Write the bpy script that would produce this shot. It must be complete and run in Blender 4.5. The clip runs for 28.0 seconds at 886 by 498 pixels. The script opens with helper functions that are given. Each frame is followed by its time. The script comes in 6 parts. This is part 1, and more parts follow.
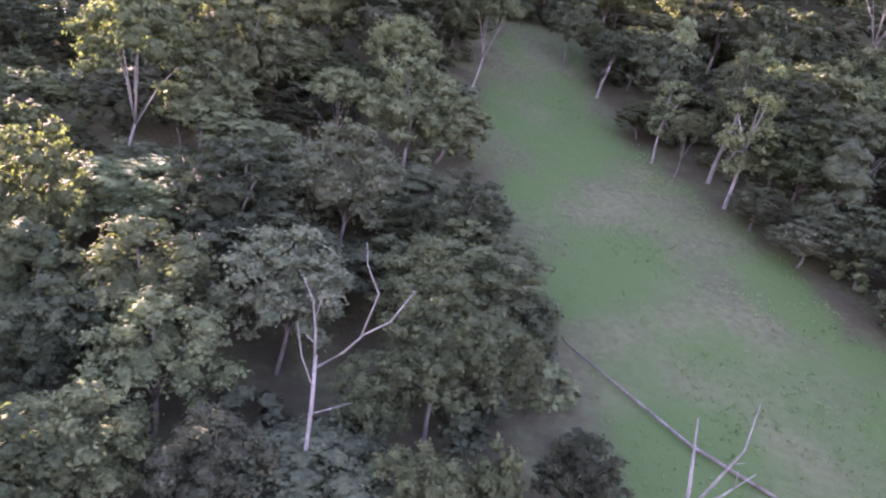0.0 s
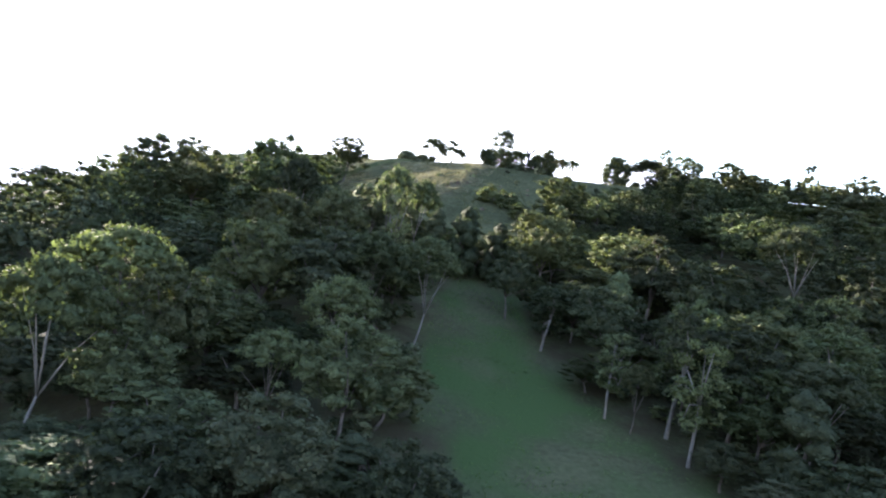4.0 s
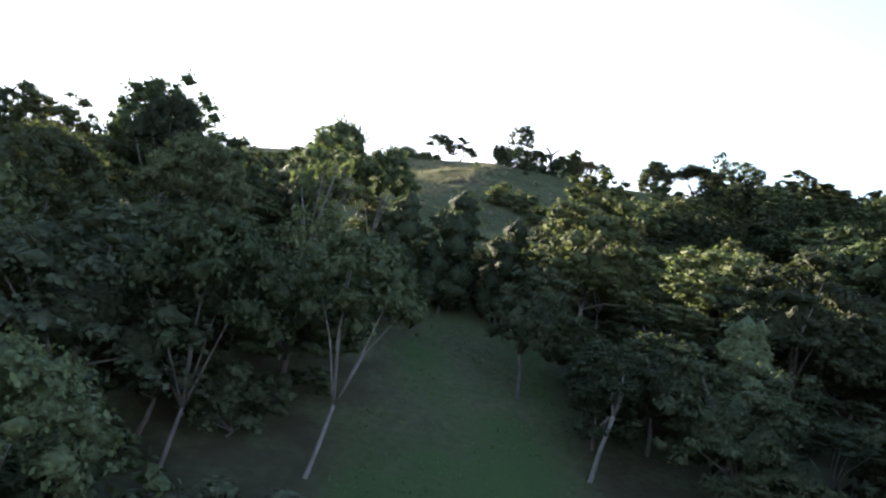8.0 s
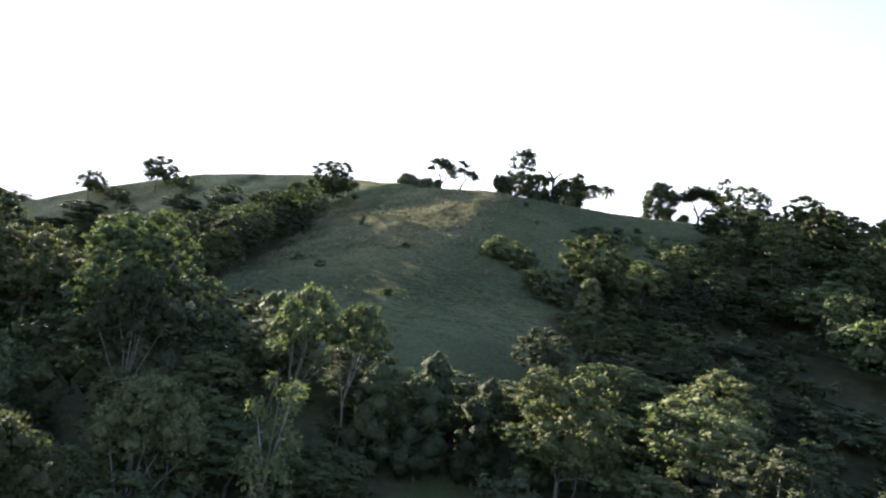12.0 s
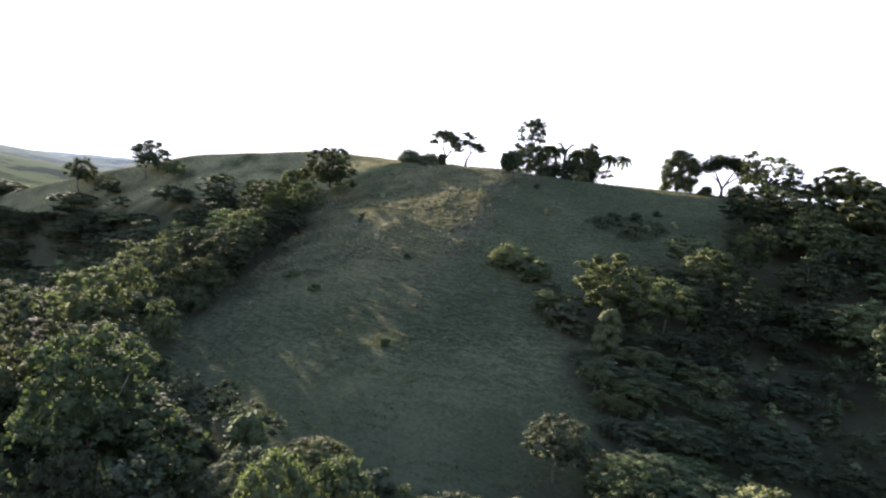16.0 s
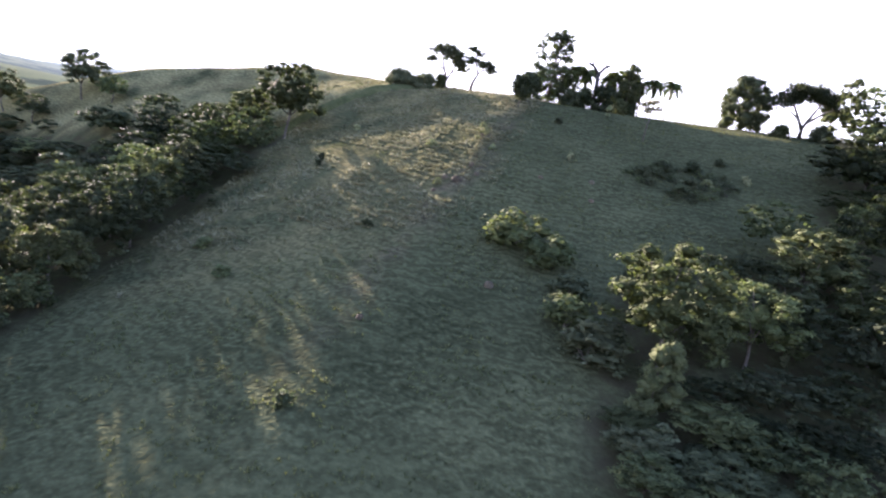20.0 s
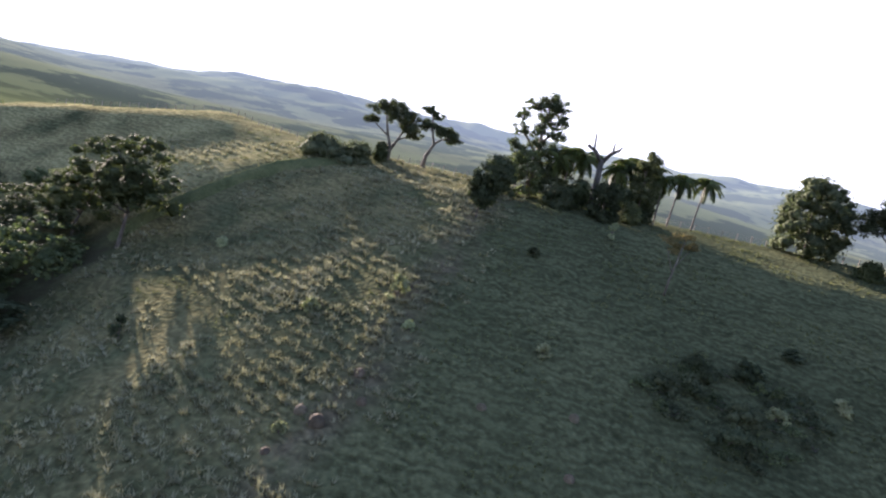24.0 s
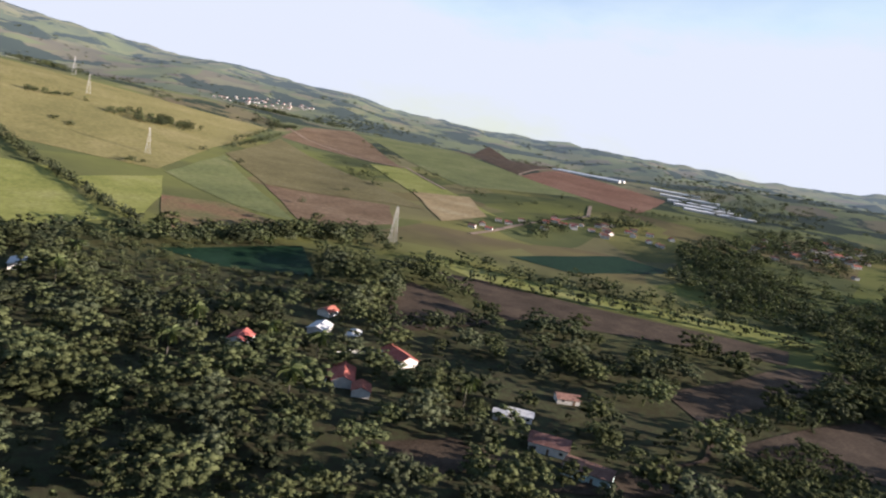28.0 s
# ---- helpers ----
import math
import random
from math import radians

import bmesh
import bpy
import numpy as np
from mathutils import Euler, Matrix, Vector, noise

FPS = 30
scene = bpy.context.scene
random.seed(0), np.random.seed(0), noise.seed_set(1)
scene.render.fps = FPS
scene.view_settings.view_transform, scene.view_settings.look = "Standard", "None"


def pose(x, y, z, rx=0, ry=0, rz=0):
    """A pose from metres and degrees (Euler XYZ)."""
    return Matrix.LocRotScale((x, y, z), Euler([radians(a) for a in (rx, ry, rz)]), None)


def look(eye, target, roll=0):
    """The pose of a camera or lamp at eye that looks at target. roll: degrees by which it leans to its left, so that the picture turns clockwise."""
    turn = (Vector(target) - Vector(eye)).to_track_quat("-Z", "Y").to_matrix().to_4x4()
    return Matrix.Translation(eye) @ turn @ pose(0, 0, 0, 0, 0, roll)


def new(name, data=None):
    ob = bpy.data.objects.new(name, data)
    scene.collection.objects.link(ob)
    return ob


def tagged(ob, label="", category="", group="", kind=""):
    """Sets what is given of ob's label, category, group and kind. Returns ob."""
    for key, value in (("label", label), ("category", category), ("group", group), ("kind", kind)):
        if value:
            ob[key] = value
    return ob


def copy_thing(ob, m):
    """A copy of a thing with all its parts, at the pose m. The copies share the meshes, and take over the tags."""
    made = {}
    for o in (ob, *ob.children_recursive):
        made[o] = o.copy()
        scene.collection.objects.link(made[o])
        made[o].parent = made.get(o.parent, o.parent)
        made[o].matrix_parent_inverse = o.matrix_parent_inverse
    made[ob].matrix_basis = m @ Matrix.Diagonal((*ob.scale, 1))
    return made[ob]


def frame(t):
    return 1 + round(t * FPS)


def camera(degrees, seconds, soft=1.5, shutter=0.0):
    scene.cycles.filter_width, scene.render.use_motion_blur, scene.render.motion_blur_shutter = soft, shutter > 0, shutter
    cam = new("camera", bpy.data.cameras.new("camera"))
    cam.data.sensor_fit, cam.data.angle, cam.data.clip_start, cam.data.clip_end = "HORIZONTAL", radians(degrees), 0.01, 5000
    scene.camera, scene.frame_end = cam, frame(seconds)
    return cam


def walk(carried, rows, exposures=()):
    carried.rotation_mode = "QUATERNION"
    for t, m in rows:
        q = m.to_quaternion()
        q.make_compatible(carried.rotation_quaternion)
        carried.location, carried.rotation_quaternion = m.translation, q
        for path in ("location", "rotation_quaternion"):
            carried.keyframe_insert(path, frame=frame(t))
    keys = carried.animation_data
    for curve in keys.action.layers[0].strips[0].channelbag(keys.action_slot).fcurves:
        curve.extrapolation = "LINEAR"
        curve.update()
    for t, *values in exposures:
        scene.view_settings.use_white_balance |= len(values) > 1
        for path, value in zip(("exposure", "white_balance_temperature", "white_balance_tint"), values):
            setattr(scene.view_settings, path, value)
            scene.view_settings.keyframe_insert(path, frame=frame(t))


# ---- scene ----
cam = camera(66.1, 28.0, 2.2)
PATH = [
    (0, 0.00, 0.00, 40.00, -3.64, -16.62, 12.53),
    (0.5, -0.15, 0.04, 40.01, -3.71, -16.37, 12.00),
    (1, -0.26, 0.08, 40.05, -3.94, -9.69, 12.12),
    (1.5, -0.27, 0.04, 39.98, -4.19, -2.66, 12.23),
    (2, -0.22, -0.03, 40.01, -4.26, 4.21, 12.46),
    (2.5, -0.22, -0.02, 39.98, -4.24, 4.49, 12.97),
    (4.5, 0.63, 8.85, 41.53, -3.85, 4.83, 10.04),
    (5, 1.32, 15.66, 44.65, -3.75, 5.21, 9.45),
    (5.5, 2.44, 23.34, 45.05, -3.63, 5.44, 10.82),
    (6, 3.53, 31.04, 45.19, -3.47, 5.70, 10.48),
    (6.5, 4.73, 39.12, 45.20, -3.28, 5.92, 10.23),
    (7, 6.05, 46.99, 45.25, -3.06, 6.02, 12.92),
    (7.5, 7.16, 51.43, 45.33, -2.80, 5.90, 11.96),
    (8, 7.89, 53.19, 45.24, -2.56, 5.66, 13.07),
    (8.5, 8.20, 53.48, 45.17, -2.49, 5.49, 14.05),
    (9, 8.25, 53.40, 45.18, -2.34, 5.36, 12.42),
    (9.5, 8.12, 53.38, 45.57, -2.21, 5.23, 12.08),
    (10, 8.01, 53.38, 48.83, -2.20, 5.09, 10.21),
    (10.5, 8.20, 53.23, 52.92, -2.16, 5.06, 12.64),
    (11, 8.28, 53.07, 57.01, -2.08, 4.96, 12.45),
    (11.5, 8.30, 53.08, 61.07, -1.98, 4.88, 11.78),
    (13.5, 7.58, 52.81, 74.88, -1.57, -2.43, 11.65),
    (14, 7.53, 52.86, 77.55, -1.52, -2.56, 12.10),
    (14.5, 7.50, 52.86, 77.80, -1.45, -2.75, 12.78),
    (15, 7.18, 54.95, 78.00, -1.58, -2.64, 11.66),
    (15.5, 7.05, 59.36, 80.13, -1.63, -2.48, 9.20),
    (16, 7.56, 66.03, 84.08, -1.63, -2.21, 9.08),
    (16.5, 8.39, 73.33, 87.78, -1.66, -2.02, 9.12),
    (17, 9.43, 80.75, 89.04, -1.66, -1.79, 10.22),
    (17.5, 10.46, 88.87, 89.47, -1.35, -9.03, 10.19),
    (18, 11.65, 96.49, 89.78, -1.24, -8.76, 12.61),
    (18.5, 12.65, 100.84, 89.94, -1.06, -8.85, 11.02),
    (19, 13.44, 104.35, 90.01, -1.07, -8.99, 11.73),
    (19.5, 14.11, 108.84, 89.98, -1.11, -8.91, 11.60),
    (20, 14.79, 115.29, 90.11, -1.17, -8.83, 10.57),
    (20.5, 15.70, 122.54, 90.22, -1.14, -8.72, 10.16),
    (22.5, 19.89, 155.60, 103.07, -1.40, -8.61, 10.86),
    (23, 21.32, 164.15, 107.30, -1.40, -8.66, 11.28),
    (23.5, 22.83, 172.45, 111.54, -1.34, -8.55, 12.49),
    (24, 24.24, 178.55, 112.75, -1.12, -8.58, 13.52),
    (24.5, 24.88, 181.22, 113.08, -1.03, -8.78, 13.16),
    (25, 25.13, 181.82, 113.05, -1.07, -9.00, 13.99),
    (25.5, 25.15, 181.97, 113.06, -1.09, -9.22, 13.12),
    (26, 24.96, 181.95, 113.03, -1.11, -9.42, 11.89),
    (26.3, 24.76, 181.95, 113.03, 6.34, -9.03, 10.33),
    (26.5, 23.60, 182.12, 112.97, 21.38, -10.26, 9.86),
    (26.8, 21.77, 184.85, 112.29, 43.00, -9.74, 8.77),
    (27, 20.55, 186.67, 111.85, 56.50, -9.51, 8.43),
    (27.2, 19.28, 187.55, 111.57, 68.91, -9.30, 8.77),
    (27.5, 17.36, 188.87, 111.15, 90.27, -9.16, 9.12),
    (27.7, 16.09, 189.75, 110.87, 103.57, -9.14, 8.99),
    (27.8, 15.45, 190.19, 110.73, 111.29, -9.13, 9.49),
    (28, 14.17, 191.07, 110.45, 123.06, -9.24, 10.30),
]
EXPOSURES = [(0.0, 5.1, 6750, 67), (0.5, 5.2, 6750, 66), (1.2, 5.7, 6500, 61), (1.8, 5.6, 6250, 52), (2.5, 5.3, 6150, 38), (4.5, 3.4, 6150, 25), (7.0, 3.25, 6150, 24), (11.5, 3.15, 6150, 24), (14.0, 3.0, 6300, 29), (17.0, 3.0, 6300, 31), (18.0, 3.0, 6250, 35), (19.3, 3.4, 6200, 35), (21.0, 3.5, 6200, 35), (23.0, 3.1, 6200, 31), (25.0, 2.75, 6200, 29), (26.0, 2.75, 6200, 28), (26.8, 2.1, 6250, 22), (27.5, 1.65, 6250, 20), (28.0, 1.58, 6300, 20)]
walk(cam, [(t, pose(x, y, z, 90 + pitch, 0, yaw) @ pose(0, 0, 0, 0, 0, roll)) for t, x, y, z, yaw, pitch, roll in PATH], EXPOSURES)

# ---- sky and sun ----
SUN_AZ, SUN_EL = 29.5, 11.6          # degrees west of the y axis, and above the horizon
SUN_DIR = Vector((-math.sin(radians(SUN_AZ)) * math.cos(radians(SUN_EL)), math.cos(radians(SUN_AZ)) * math.cos(radians(SUN_EL)), math.sin(radians(SUN_EL))))
world = bpy.data.worlds.new("sky")
scene.world = world
world.use_nodes = True
wn, wl = world.node_tree.nodes, world.node_tree.links
wn.clear()
sky = wn.new("ShaderNodeTexSky")
sky.sky_type, sky.sun_disc = "NISHITA", False
sky.sun_elevation, sky.sun_rotation = radians(SUN_EL), radians(-SUN_AZ)
sky.air_density, sky.dust_density, sky.ozone_density, sky.altitude = 1.0, 0.8, 1.0, 700
coord = wn.new("ShaderNodeTexCoord")
stretch = wn.new("ShaderNodeMapping")
stretch.inputs["Scale"].default_value = (1.1, 1.1, 3.2)
puffs = wn.new("ShaderNodeTexNoise")
puffs.inputs["Scale"].default_value, puffs.inputs["Detail"].default_value, puffs.inputs["Roughness"].default_value = 1.6, 7, 0.6
cover = wn.new("ShaderNodeValToRGB")
cover.color_ramp.elements[0].position, cover.color_ramp.elements[1].position = 0.3, 0.68
cloud = wn.new("ShaderNodeMixRGB")
cloud.inputs["Color2"].default_value = (5.0, 5.3, 5.6, 1)
amount = wn.new("ShaderNodeMath")
amount.operation = "MULTIPLY"
back = wn.new("ShaderNodeBackground")
back.inputs["Strength"].default_value = 0.082
wout = wn.new("ShaderNodeOutputWorld")
wl.new(coord.outputs["Generated"], stretch.inputs["Vector"])
wl.new(stretch.outputs["Vector"], puffs.inputs["Vector"])
wl.new(puffs.outputs["Fac"], cover.inputs["Fac"])
height_, low = wn.new("ShaderNodeSeparateXYZ"), wn.new("ShaderNodeMapRange")
low.inputs["From Min"].default_value, low.inputs["From Max"].default_value = 0.0, 0.34
low.inputs["To Min"].default_value, low.inputs["To Max"].default_value = 1.0, 0.0
wl.new(coord.outputs["Generated"], height_.inputs["Vector"])
wl.new(height_.outputs["Z"], low.inputs["Value"])
wl.new(low.outputs["Result"], amount.inputs[1])
wl.new(cover.outputs["Color"], amount.inputs[0])
wl.new(amount.outputs[0], cloud.inputs["Fac"])
wl.new(sky.outputs["Color"], cloud.inputs["Color1"])
veil = wn.new("ShaderNodeMixRGB")                # thin high haze evens out the glare round the sun
veil.blend_type, veil.inputs["Fac"].default_value, veil.inputs["Color2"].default_value = "DARKEN", 1.0, (3.15, 3.5, 3.8, 1)
wl.new(cloud.outputs["Color"], veil.inputs["Color1"])
wl.new(veil.outputs["Color"], back.inputs["Color"])
wl.new(back.outputs["Background"], wout.inputs["Surface"])
sun = new("sun", bpy.data.lights.new("sun", "SUN"))
sun.data.energy, sun.data.angle, sun.data.color = 5.4, radians(0.6), (1.0, 0.89, 0.74)
sun.matrix_world = look(Vector((0, 0, 300)), Vector((0, 0, 300)) - SUN_DIR)


# ---- materials ----
def material(name, colors, scale=1.0, rough=0.9, bump=0.0, bump_scale=None, fine=None, jitter=0.0, translucent=None, metal=0.0, spec=0.06, stretch=None):
    """Noise between colours at two scales, with relief; jitter varies it from object to object, translucent lets light through."""
    mat = bpy.data.materials.new(name)
    mat.use_nodes = True
    n, l = mat.node_tree.nodes, mat.node_tree.links
    bsdf, out = n["Principled BSDF"], n["Material Output"]
    bsdf.inputs["Roughness"].default_value, bsdf.inputs["Metallic"].default_value = rough, metal
    bsdf.inputs["Specular IOR Level"].default_value = spec
    tc = n.new("ShaderNodeTexCoord")
    vec = tc.outputs["Object"]
    if stretch:
        mp = n.new("ShaderNodeMapping")
        mp.inputs["Scale"].default_value = stretch
        l.new(vec, mp.inputs["Vector"])
        vec = mp.outputs["Vector"]
    big = n.new("ShaderNodeTexNoise")
    big.inputs["Scale"].default_value, big.inputs["Detail"].default_value, big.inputs["Roughness"].default_value = scale, 6, 0.62
    l.new(vec, big.inputs["Vector"])
    ramp = n.new("ShaderNodeValToRGB")
    els = ramp.color_ramp.elements
    for i, c in enumerate(colors):
        p = 0.3 + 0.4 * i / max(1, len(colors) - 1)
        e = els[i] if i < 2 else els.new(p)
        e.position, e.color = p, (*c, 1)
    l.new(big.outputs["Fac"], ramp.inputs["Fac"])
    col = ramp.outputs["Color"]
    small = n.new("ShaderNodeTexNoise")
    small.inputs["Scale"].default_value, small.inputs["Detail"].default_value = fine or scale * 9, 5
    l.new(vec, small.inputs["Vector"])
    mul = n.new("ShaderNodeMixRGB")
    mul.blend_type, mul.inputs["Fac"].default_value = "OVERLAY", 0.55
    l.new(col, mul.inputs["Color1"])
    l.new(small.outputs["Fac"], mul.inputs["Color2"])
    col = mul.outputs["Color"]
    if jitter:
        info = n.new("ShaderNodeObjectInfo")
        hsv = n.new("ShaderNodeHueSaturation")
        for key, lo, hi in (("Hue", 0.5 - 0.014 * jitter, 0.5 + 0.03 * jitter), ("Value", 1 - 0.45 * jitter, 1 + 0.5 * jitter), ("Saturation", 1 - 0.2 * jitter, 1 + 0.1 * jitter)):
            mr = n.new("ShaderNodeMapRange")
            mr.inputs["To Min"].default_value, mr.inputs["To Max"].default_value = lo, hi
            if key == "Saturation":
                fr = n.new("ShaderNodeMath")
                fr.operation = "PINGPONG"
                fr.inputs[1].default_value = 0.37
                l.new(info.outputs["Random"], fr.inputs[0])
                l.new(fr.outputs[0], mr.inputs["Value"])
            elif key == "Value":
                fr = n.new("ShaderNodeMath")
                fr.operation = "FRACT"
                ml = n.new("ShaderNodeMath")
                ml.operation = "MULTIPLY"
                ml.inputs[1].default_value = 7.31
                l.new(info.outputs["Random"], ml.inputs[0])
                l.new(ml.outputs[0], fr.inputs[0])
                l.new(fr.outputs[0], mr.inputs["Value"])
                own, plus = n.new("ShaderNodeAttribute"), n.new("ShaderNodeMath")
                own.attribute_name, plus.operation = "tint", "ADD"
                l.new(mr.outputs["Result"], plus.inputs[0])
                l.new(own.outputs["Fac"], plus.inputs[1])
                l.new(plus.outputs[0], hsv.inputs["Value"])
                continue
            else:
                l.new(info.outputs["Random"], mr.inputs["Value"])
            l.new(mr.outputs["Result"], hsv.inputs[key])
        l.new(col, hsv.inputs["Color"])
        col = hsv.outputs["Color"]
    l.new(col, bsdf.inputs["Base Color"])
    if bump:
        bp = n.new("ShaderNodeBump")
        bp.inputs["Strength"].default_value = bump
        bp.inputs["Distance"].default_value = 0.6 if jitter else 0.3
        tex = n.new("ShaderNodeTexNoise")
        tex.inputs["Scale"].default_value, tex.inputs["Detail"].default_value = bump_scale or scale * 4, 6
        l.new(vec, tex.inputs["Vector"])
        l.new(tex.outputs["Fac"], bp.inputs["Height"])
        l.new(bp.outputs["Normal"], bsdf.inputs["Normal"])
    if translucent:
        tr = n.new("ShaderNodeBsdfTranslucent")
        tint = n.new("ShaderNodeMixRGB")
        tint.blend_type, tint.inputs["Fac"].default_value = "MULTIPLY", 1.0
        tint.inputs["Color2"].default_value = (*translucent, 1)
        l.new(col, tint.inputs["Color1"])
        l.new(tint.outputs["Color"], tr.inputs["Color"])
        mix = n.new("ShaderNodeMixShader")
        mix.inputs["Fac"].default_value = 0.17
        l.new(bsdf.outputs["BSDF"], mix.inputs[1])
        l.new(tr.outputs["BSDF"], mix.inputs[2])
        l.new(mix.outputs["Shader"], out.inputs["Surface"])
    return mat


LEAF = material("leaf", ((0.05, 0.063, 0.026), (0.076, 0.092, 0.037), (0.108, 0.126, 0.053)), 0.5, 0.9, 1.0, 2.6, fine=2.2, spec=0.03, jitter=0.9, translucent=(1.3, 1.5, 0.72))
LEAF_YELLOW = material("leaf_yellowish", ((0.055, 0.066, 0.027), (0.079, 0.092, 0.037), (0.11, 0.122, 0.052)), 0.5, 0.9, 1.0, 2.6, fine=2.2, spec=0.03, jitter=0.7, translucent=(1.2, 1.3, 0.72))
LEAF_GREY = material("leaf_greyish", ((0.052, 0.064, 0.033), (0.075, 0.088, 0.046), (0.107, 0.118, 0.066)), 0.5, 0.9, 1.0, 2.6, fine=2.2, spec=0.03, jitter=0.7, translucent=(1.15, 1.25, 0.82))
LEAF_DARK = material("leaf_dark", ((0.034, 0.043, 0.023), (0.051, 0.062, 0.032), (0.074, 0.086, 0.045)), 0.6, 0.9, 1.0, 2.6, fine=2.2, spec=0.03, jitter=0.6, translucent=(1.4, 1.6, 0.78))
PALM_LEAF = material("palm_leaf", ((0.03, 0.045, 0.015), (0.06, 0.08, 0.025), (0.09, 0.1, 0.04)), 0.8, 0.5, fine=4.0, jitter=0.5, translucent=(1.4, 1.5, 0.8))
BARK = material("bark", ((0.06, 0.05, 0.042), (0.11, 0.097, 0.082), (0.17, 0.155, 0.135)), 1.5, 0.9, 0.4, 8, stretch=(1, 1, 0.3))
DARK_BARK = material("weathered_dark_wood", ((0.035, 0.032, 0.03), (0.06, 0.055, 0.05), (0.095, 0.087, 0.08)), 1.5, 0.9, 0.4, 8, stretch=(1, 1, 0.3))
LEAF_RUSTY = material("leaf_rusty", ((0.15, 0.115, 0.05), (0.2, 0.155, 0.065), (0.26, 0.2, 0.09)), 0.5, 0.9, 1.0, 2.6, fine=2.2, spec=0.03, jitter=0.7, translucent=(1.3, 1.2, 0.7))
LEAF_PALE = material("leaf_pale", ((0.17, 0.185, 0.09), (0.23, 0.245, 0.125), (0.3, 0.31, 0.17)), 0.5, 0.9, 1.0, 2.6, fine=2.2, spec=0.03, jitter=0.7, translucent=(1.2, 1.3, 0.72))
PALE_BARK = material("pale_bark", ((0.1, 0.094, 0.082), (0.16, 0.15, 0.132), (0.23, 0.22, 0.195)), 1.5, 0.85, 0.3, 8, stretch=(1, 1, 0.3))
TUFT = material("grass_tuft", ((0.14, 0.137, 0.082), (0.205, 0.198, 0.125), (0.3, 0.285, 0.195)), 0.06, 0.8, fine=0.7, translucent=(1.15, 1.2, 0.95))
STONE = material("stone", ((0.065, 0.05, 0.034), (0.09, 0.07, 0.048), (0.12, 0.096, 0.068)), 1.2, 0.9, 0.5, 6, jitter=0.5)
POST = material("weathered_post", ((0.16, 0.14, 0.12), (0.28, 0.25, 0.22)), 2.0, 0.9, 0.3)


def hill_material(name):
    """Pasture: short green grass, drier and yellower on the western side of the spur, with bare reddish wear, and
    fallen leaves below the woodland trees; their dark brown also paints the shade on the valley floor.
    """
    mat = material(name, ((0.045, 0.051, 0.027), (0.062, 0.068, 0.036), (0.084, 0.088, 0.046)), 0.035, 1.0, 0.55, 1.7, fine=1.6, spec=0.0)
    n, l = mat.node_tree.nodes, mat.node_tree.links
    bsdf = n["Principled BSDF"]
    base = bsdf.inputs["Base Color"].links[0].from_socket
    tc = n.new("ShaderNodeTexCoord")
    # pale holds the upper field's sunlit look in its dry-grass colour
    for key, colour, scale, amount_ in (("dry", (0.13, 0.117, 0.06), 0.12, 0.8), ("bare", (0.1, 0.08, 0.055), 0.2, 0.9), ("pale", (0.2, 0.185, 0.095), 0.08, 0.85), ("lush", (0.045, 0.074, 0.027), 0.09, 0.8), ("litter_and_shade", (0.05, 0.045, 0.028), 0.3, 0.9), ("bright", (0.15, 0.158, 0.05), 0.01, 0.8), ("wooded", (0.085, 0.1, 0.05), 0.002, 0.9)):
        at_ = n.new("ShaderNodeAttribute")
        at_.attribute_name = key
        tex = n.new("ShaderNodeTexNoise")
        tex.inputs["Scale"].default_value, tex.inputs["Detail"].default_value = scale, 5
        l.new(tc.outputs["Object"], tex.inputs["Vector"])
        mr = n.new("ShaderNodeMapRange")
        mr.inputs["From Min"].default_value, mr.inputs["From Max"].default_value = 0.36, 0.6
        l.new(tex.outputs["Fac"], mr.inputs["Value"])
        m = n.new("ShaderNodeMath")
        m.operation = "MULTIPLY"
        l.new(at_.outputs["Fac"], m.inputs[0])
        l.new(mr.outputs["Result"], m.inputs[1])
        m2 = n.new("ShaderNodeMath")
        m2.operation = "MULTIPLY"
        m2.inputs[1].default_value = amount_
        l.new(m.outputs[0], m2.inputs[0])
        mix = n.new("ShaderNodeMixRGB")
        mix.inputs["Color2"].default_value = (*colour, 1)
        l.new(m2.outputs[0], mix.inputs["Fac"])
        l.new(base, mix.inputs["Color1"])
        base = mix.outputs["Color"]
    terrace = n.new("ShaderNodeTexWave")           # the paths that cattle tread along the slope
    terrace.wave_type, terrace.bands_direction = "BANDS", "Z"
    terrace.inputs["Scale"].default_value, terrace.inputs["Distortion"].default_value, terrace.inputs["Detail"].default_value, terrace.inputs["Detail Scale"].default_value = 0.4, 11.0, 5, 0.9
    l.new(tc.outputs["Object"], terrace.inputs["Vector"])
    tread = n.new("ShaderNodeMixRGB")
    tread.blend_type, tread.inputs["Fac"].default_value = "OVERLAY", 0.1
    trodden, share = n.new("ShaderNodeAttribute"), n.new("ShaderNodeMath")
    trodden.attribute_name, share.operation, share.inputs[1].default_value = "trodden", "MULTIPLY", 0.2
    l.new(trodden.outputs["Fac"], share.inputs[0])
    l.new(share.outputs[0], tread.inputs["Fac"])
    l.new(base, tread.inputs["Color1"])
    l.new(terrace.outputs["Color"], tread.inputs["Color2"])
    base = tread.outputs["Color"]
    relief = n.new("ShaderNodeBump")
    relief.inputs["Distance"].default_value = 0.35
    l.new(share.outputs[0], relief.inputs["Strength"])
    l.new(terrace.outputs["Fac"], relief.inputs["Height"])
    l.new(bsdf.inputs["Normal"].links[0].from_socket, relief.inputs["Normal"])
    l.new(relief.outputs["Normal"], bsdf.inputs["Normal"])
    bent = n.new("ShaderNodeTexNoise")                # tussocks: clumps of longer grass, the shade of the hollows between them put into the colour
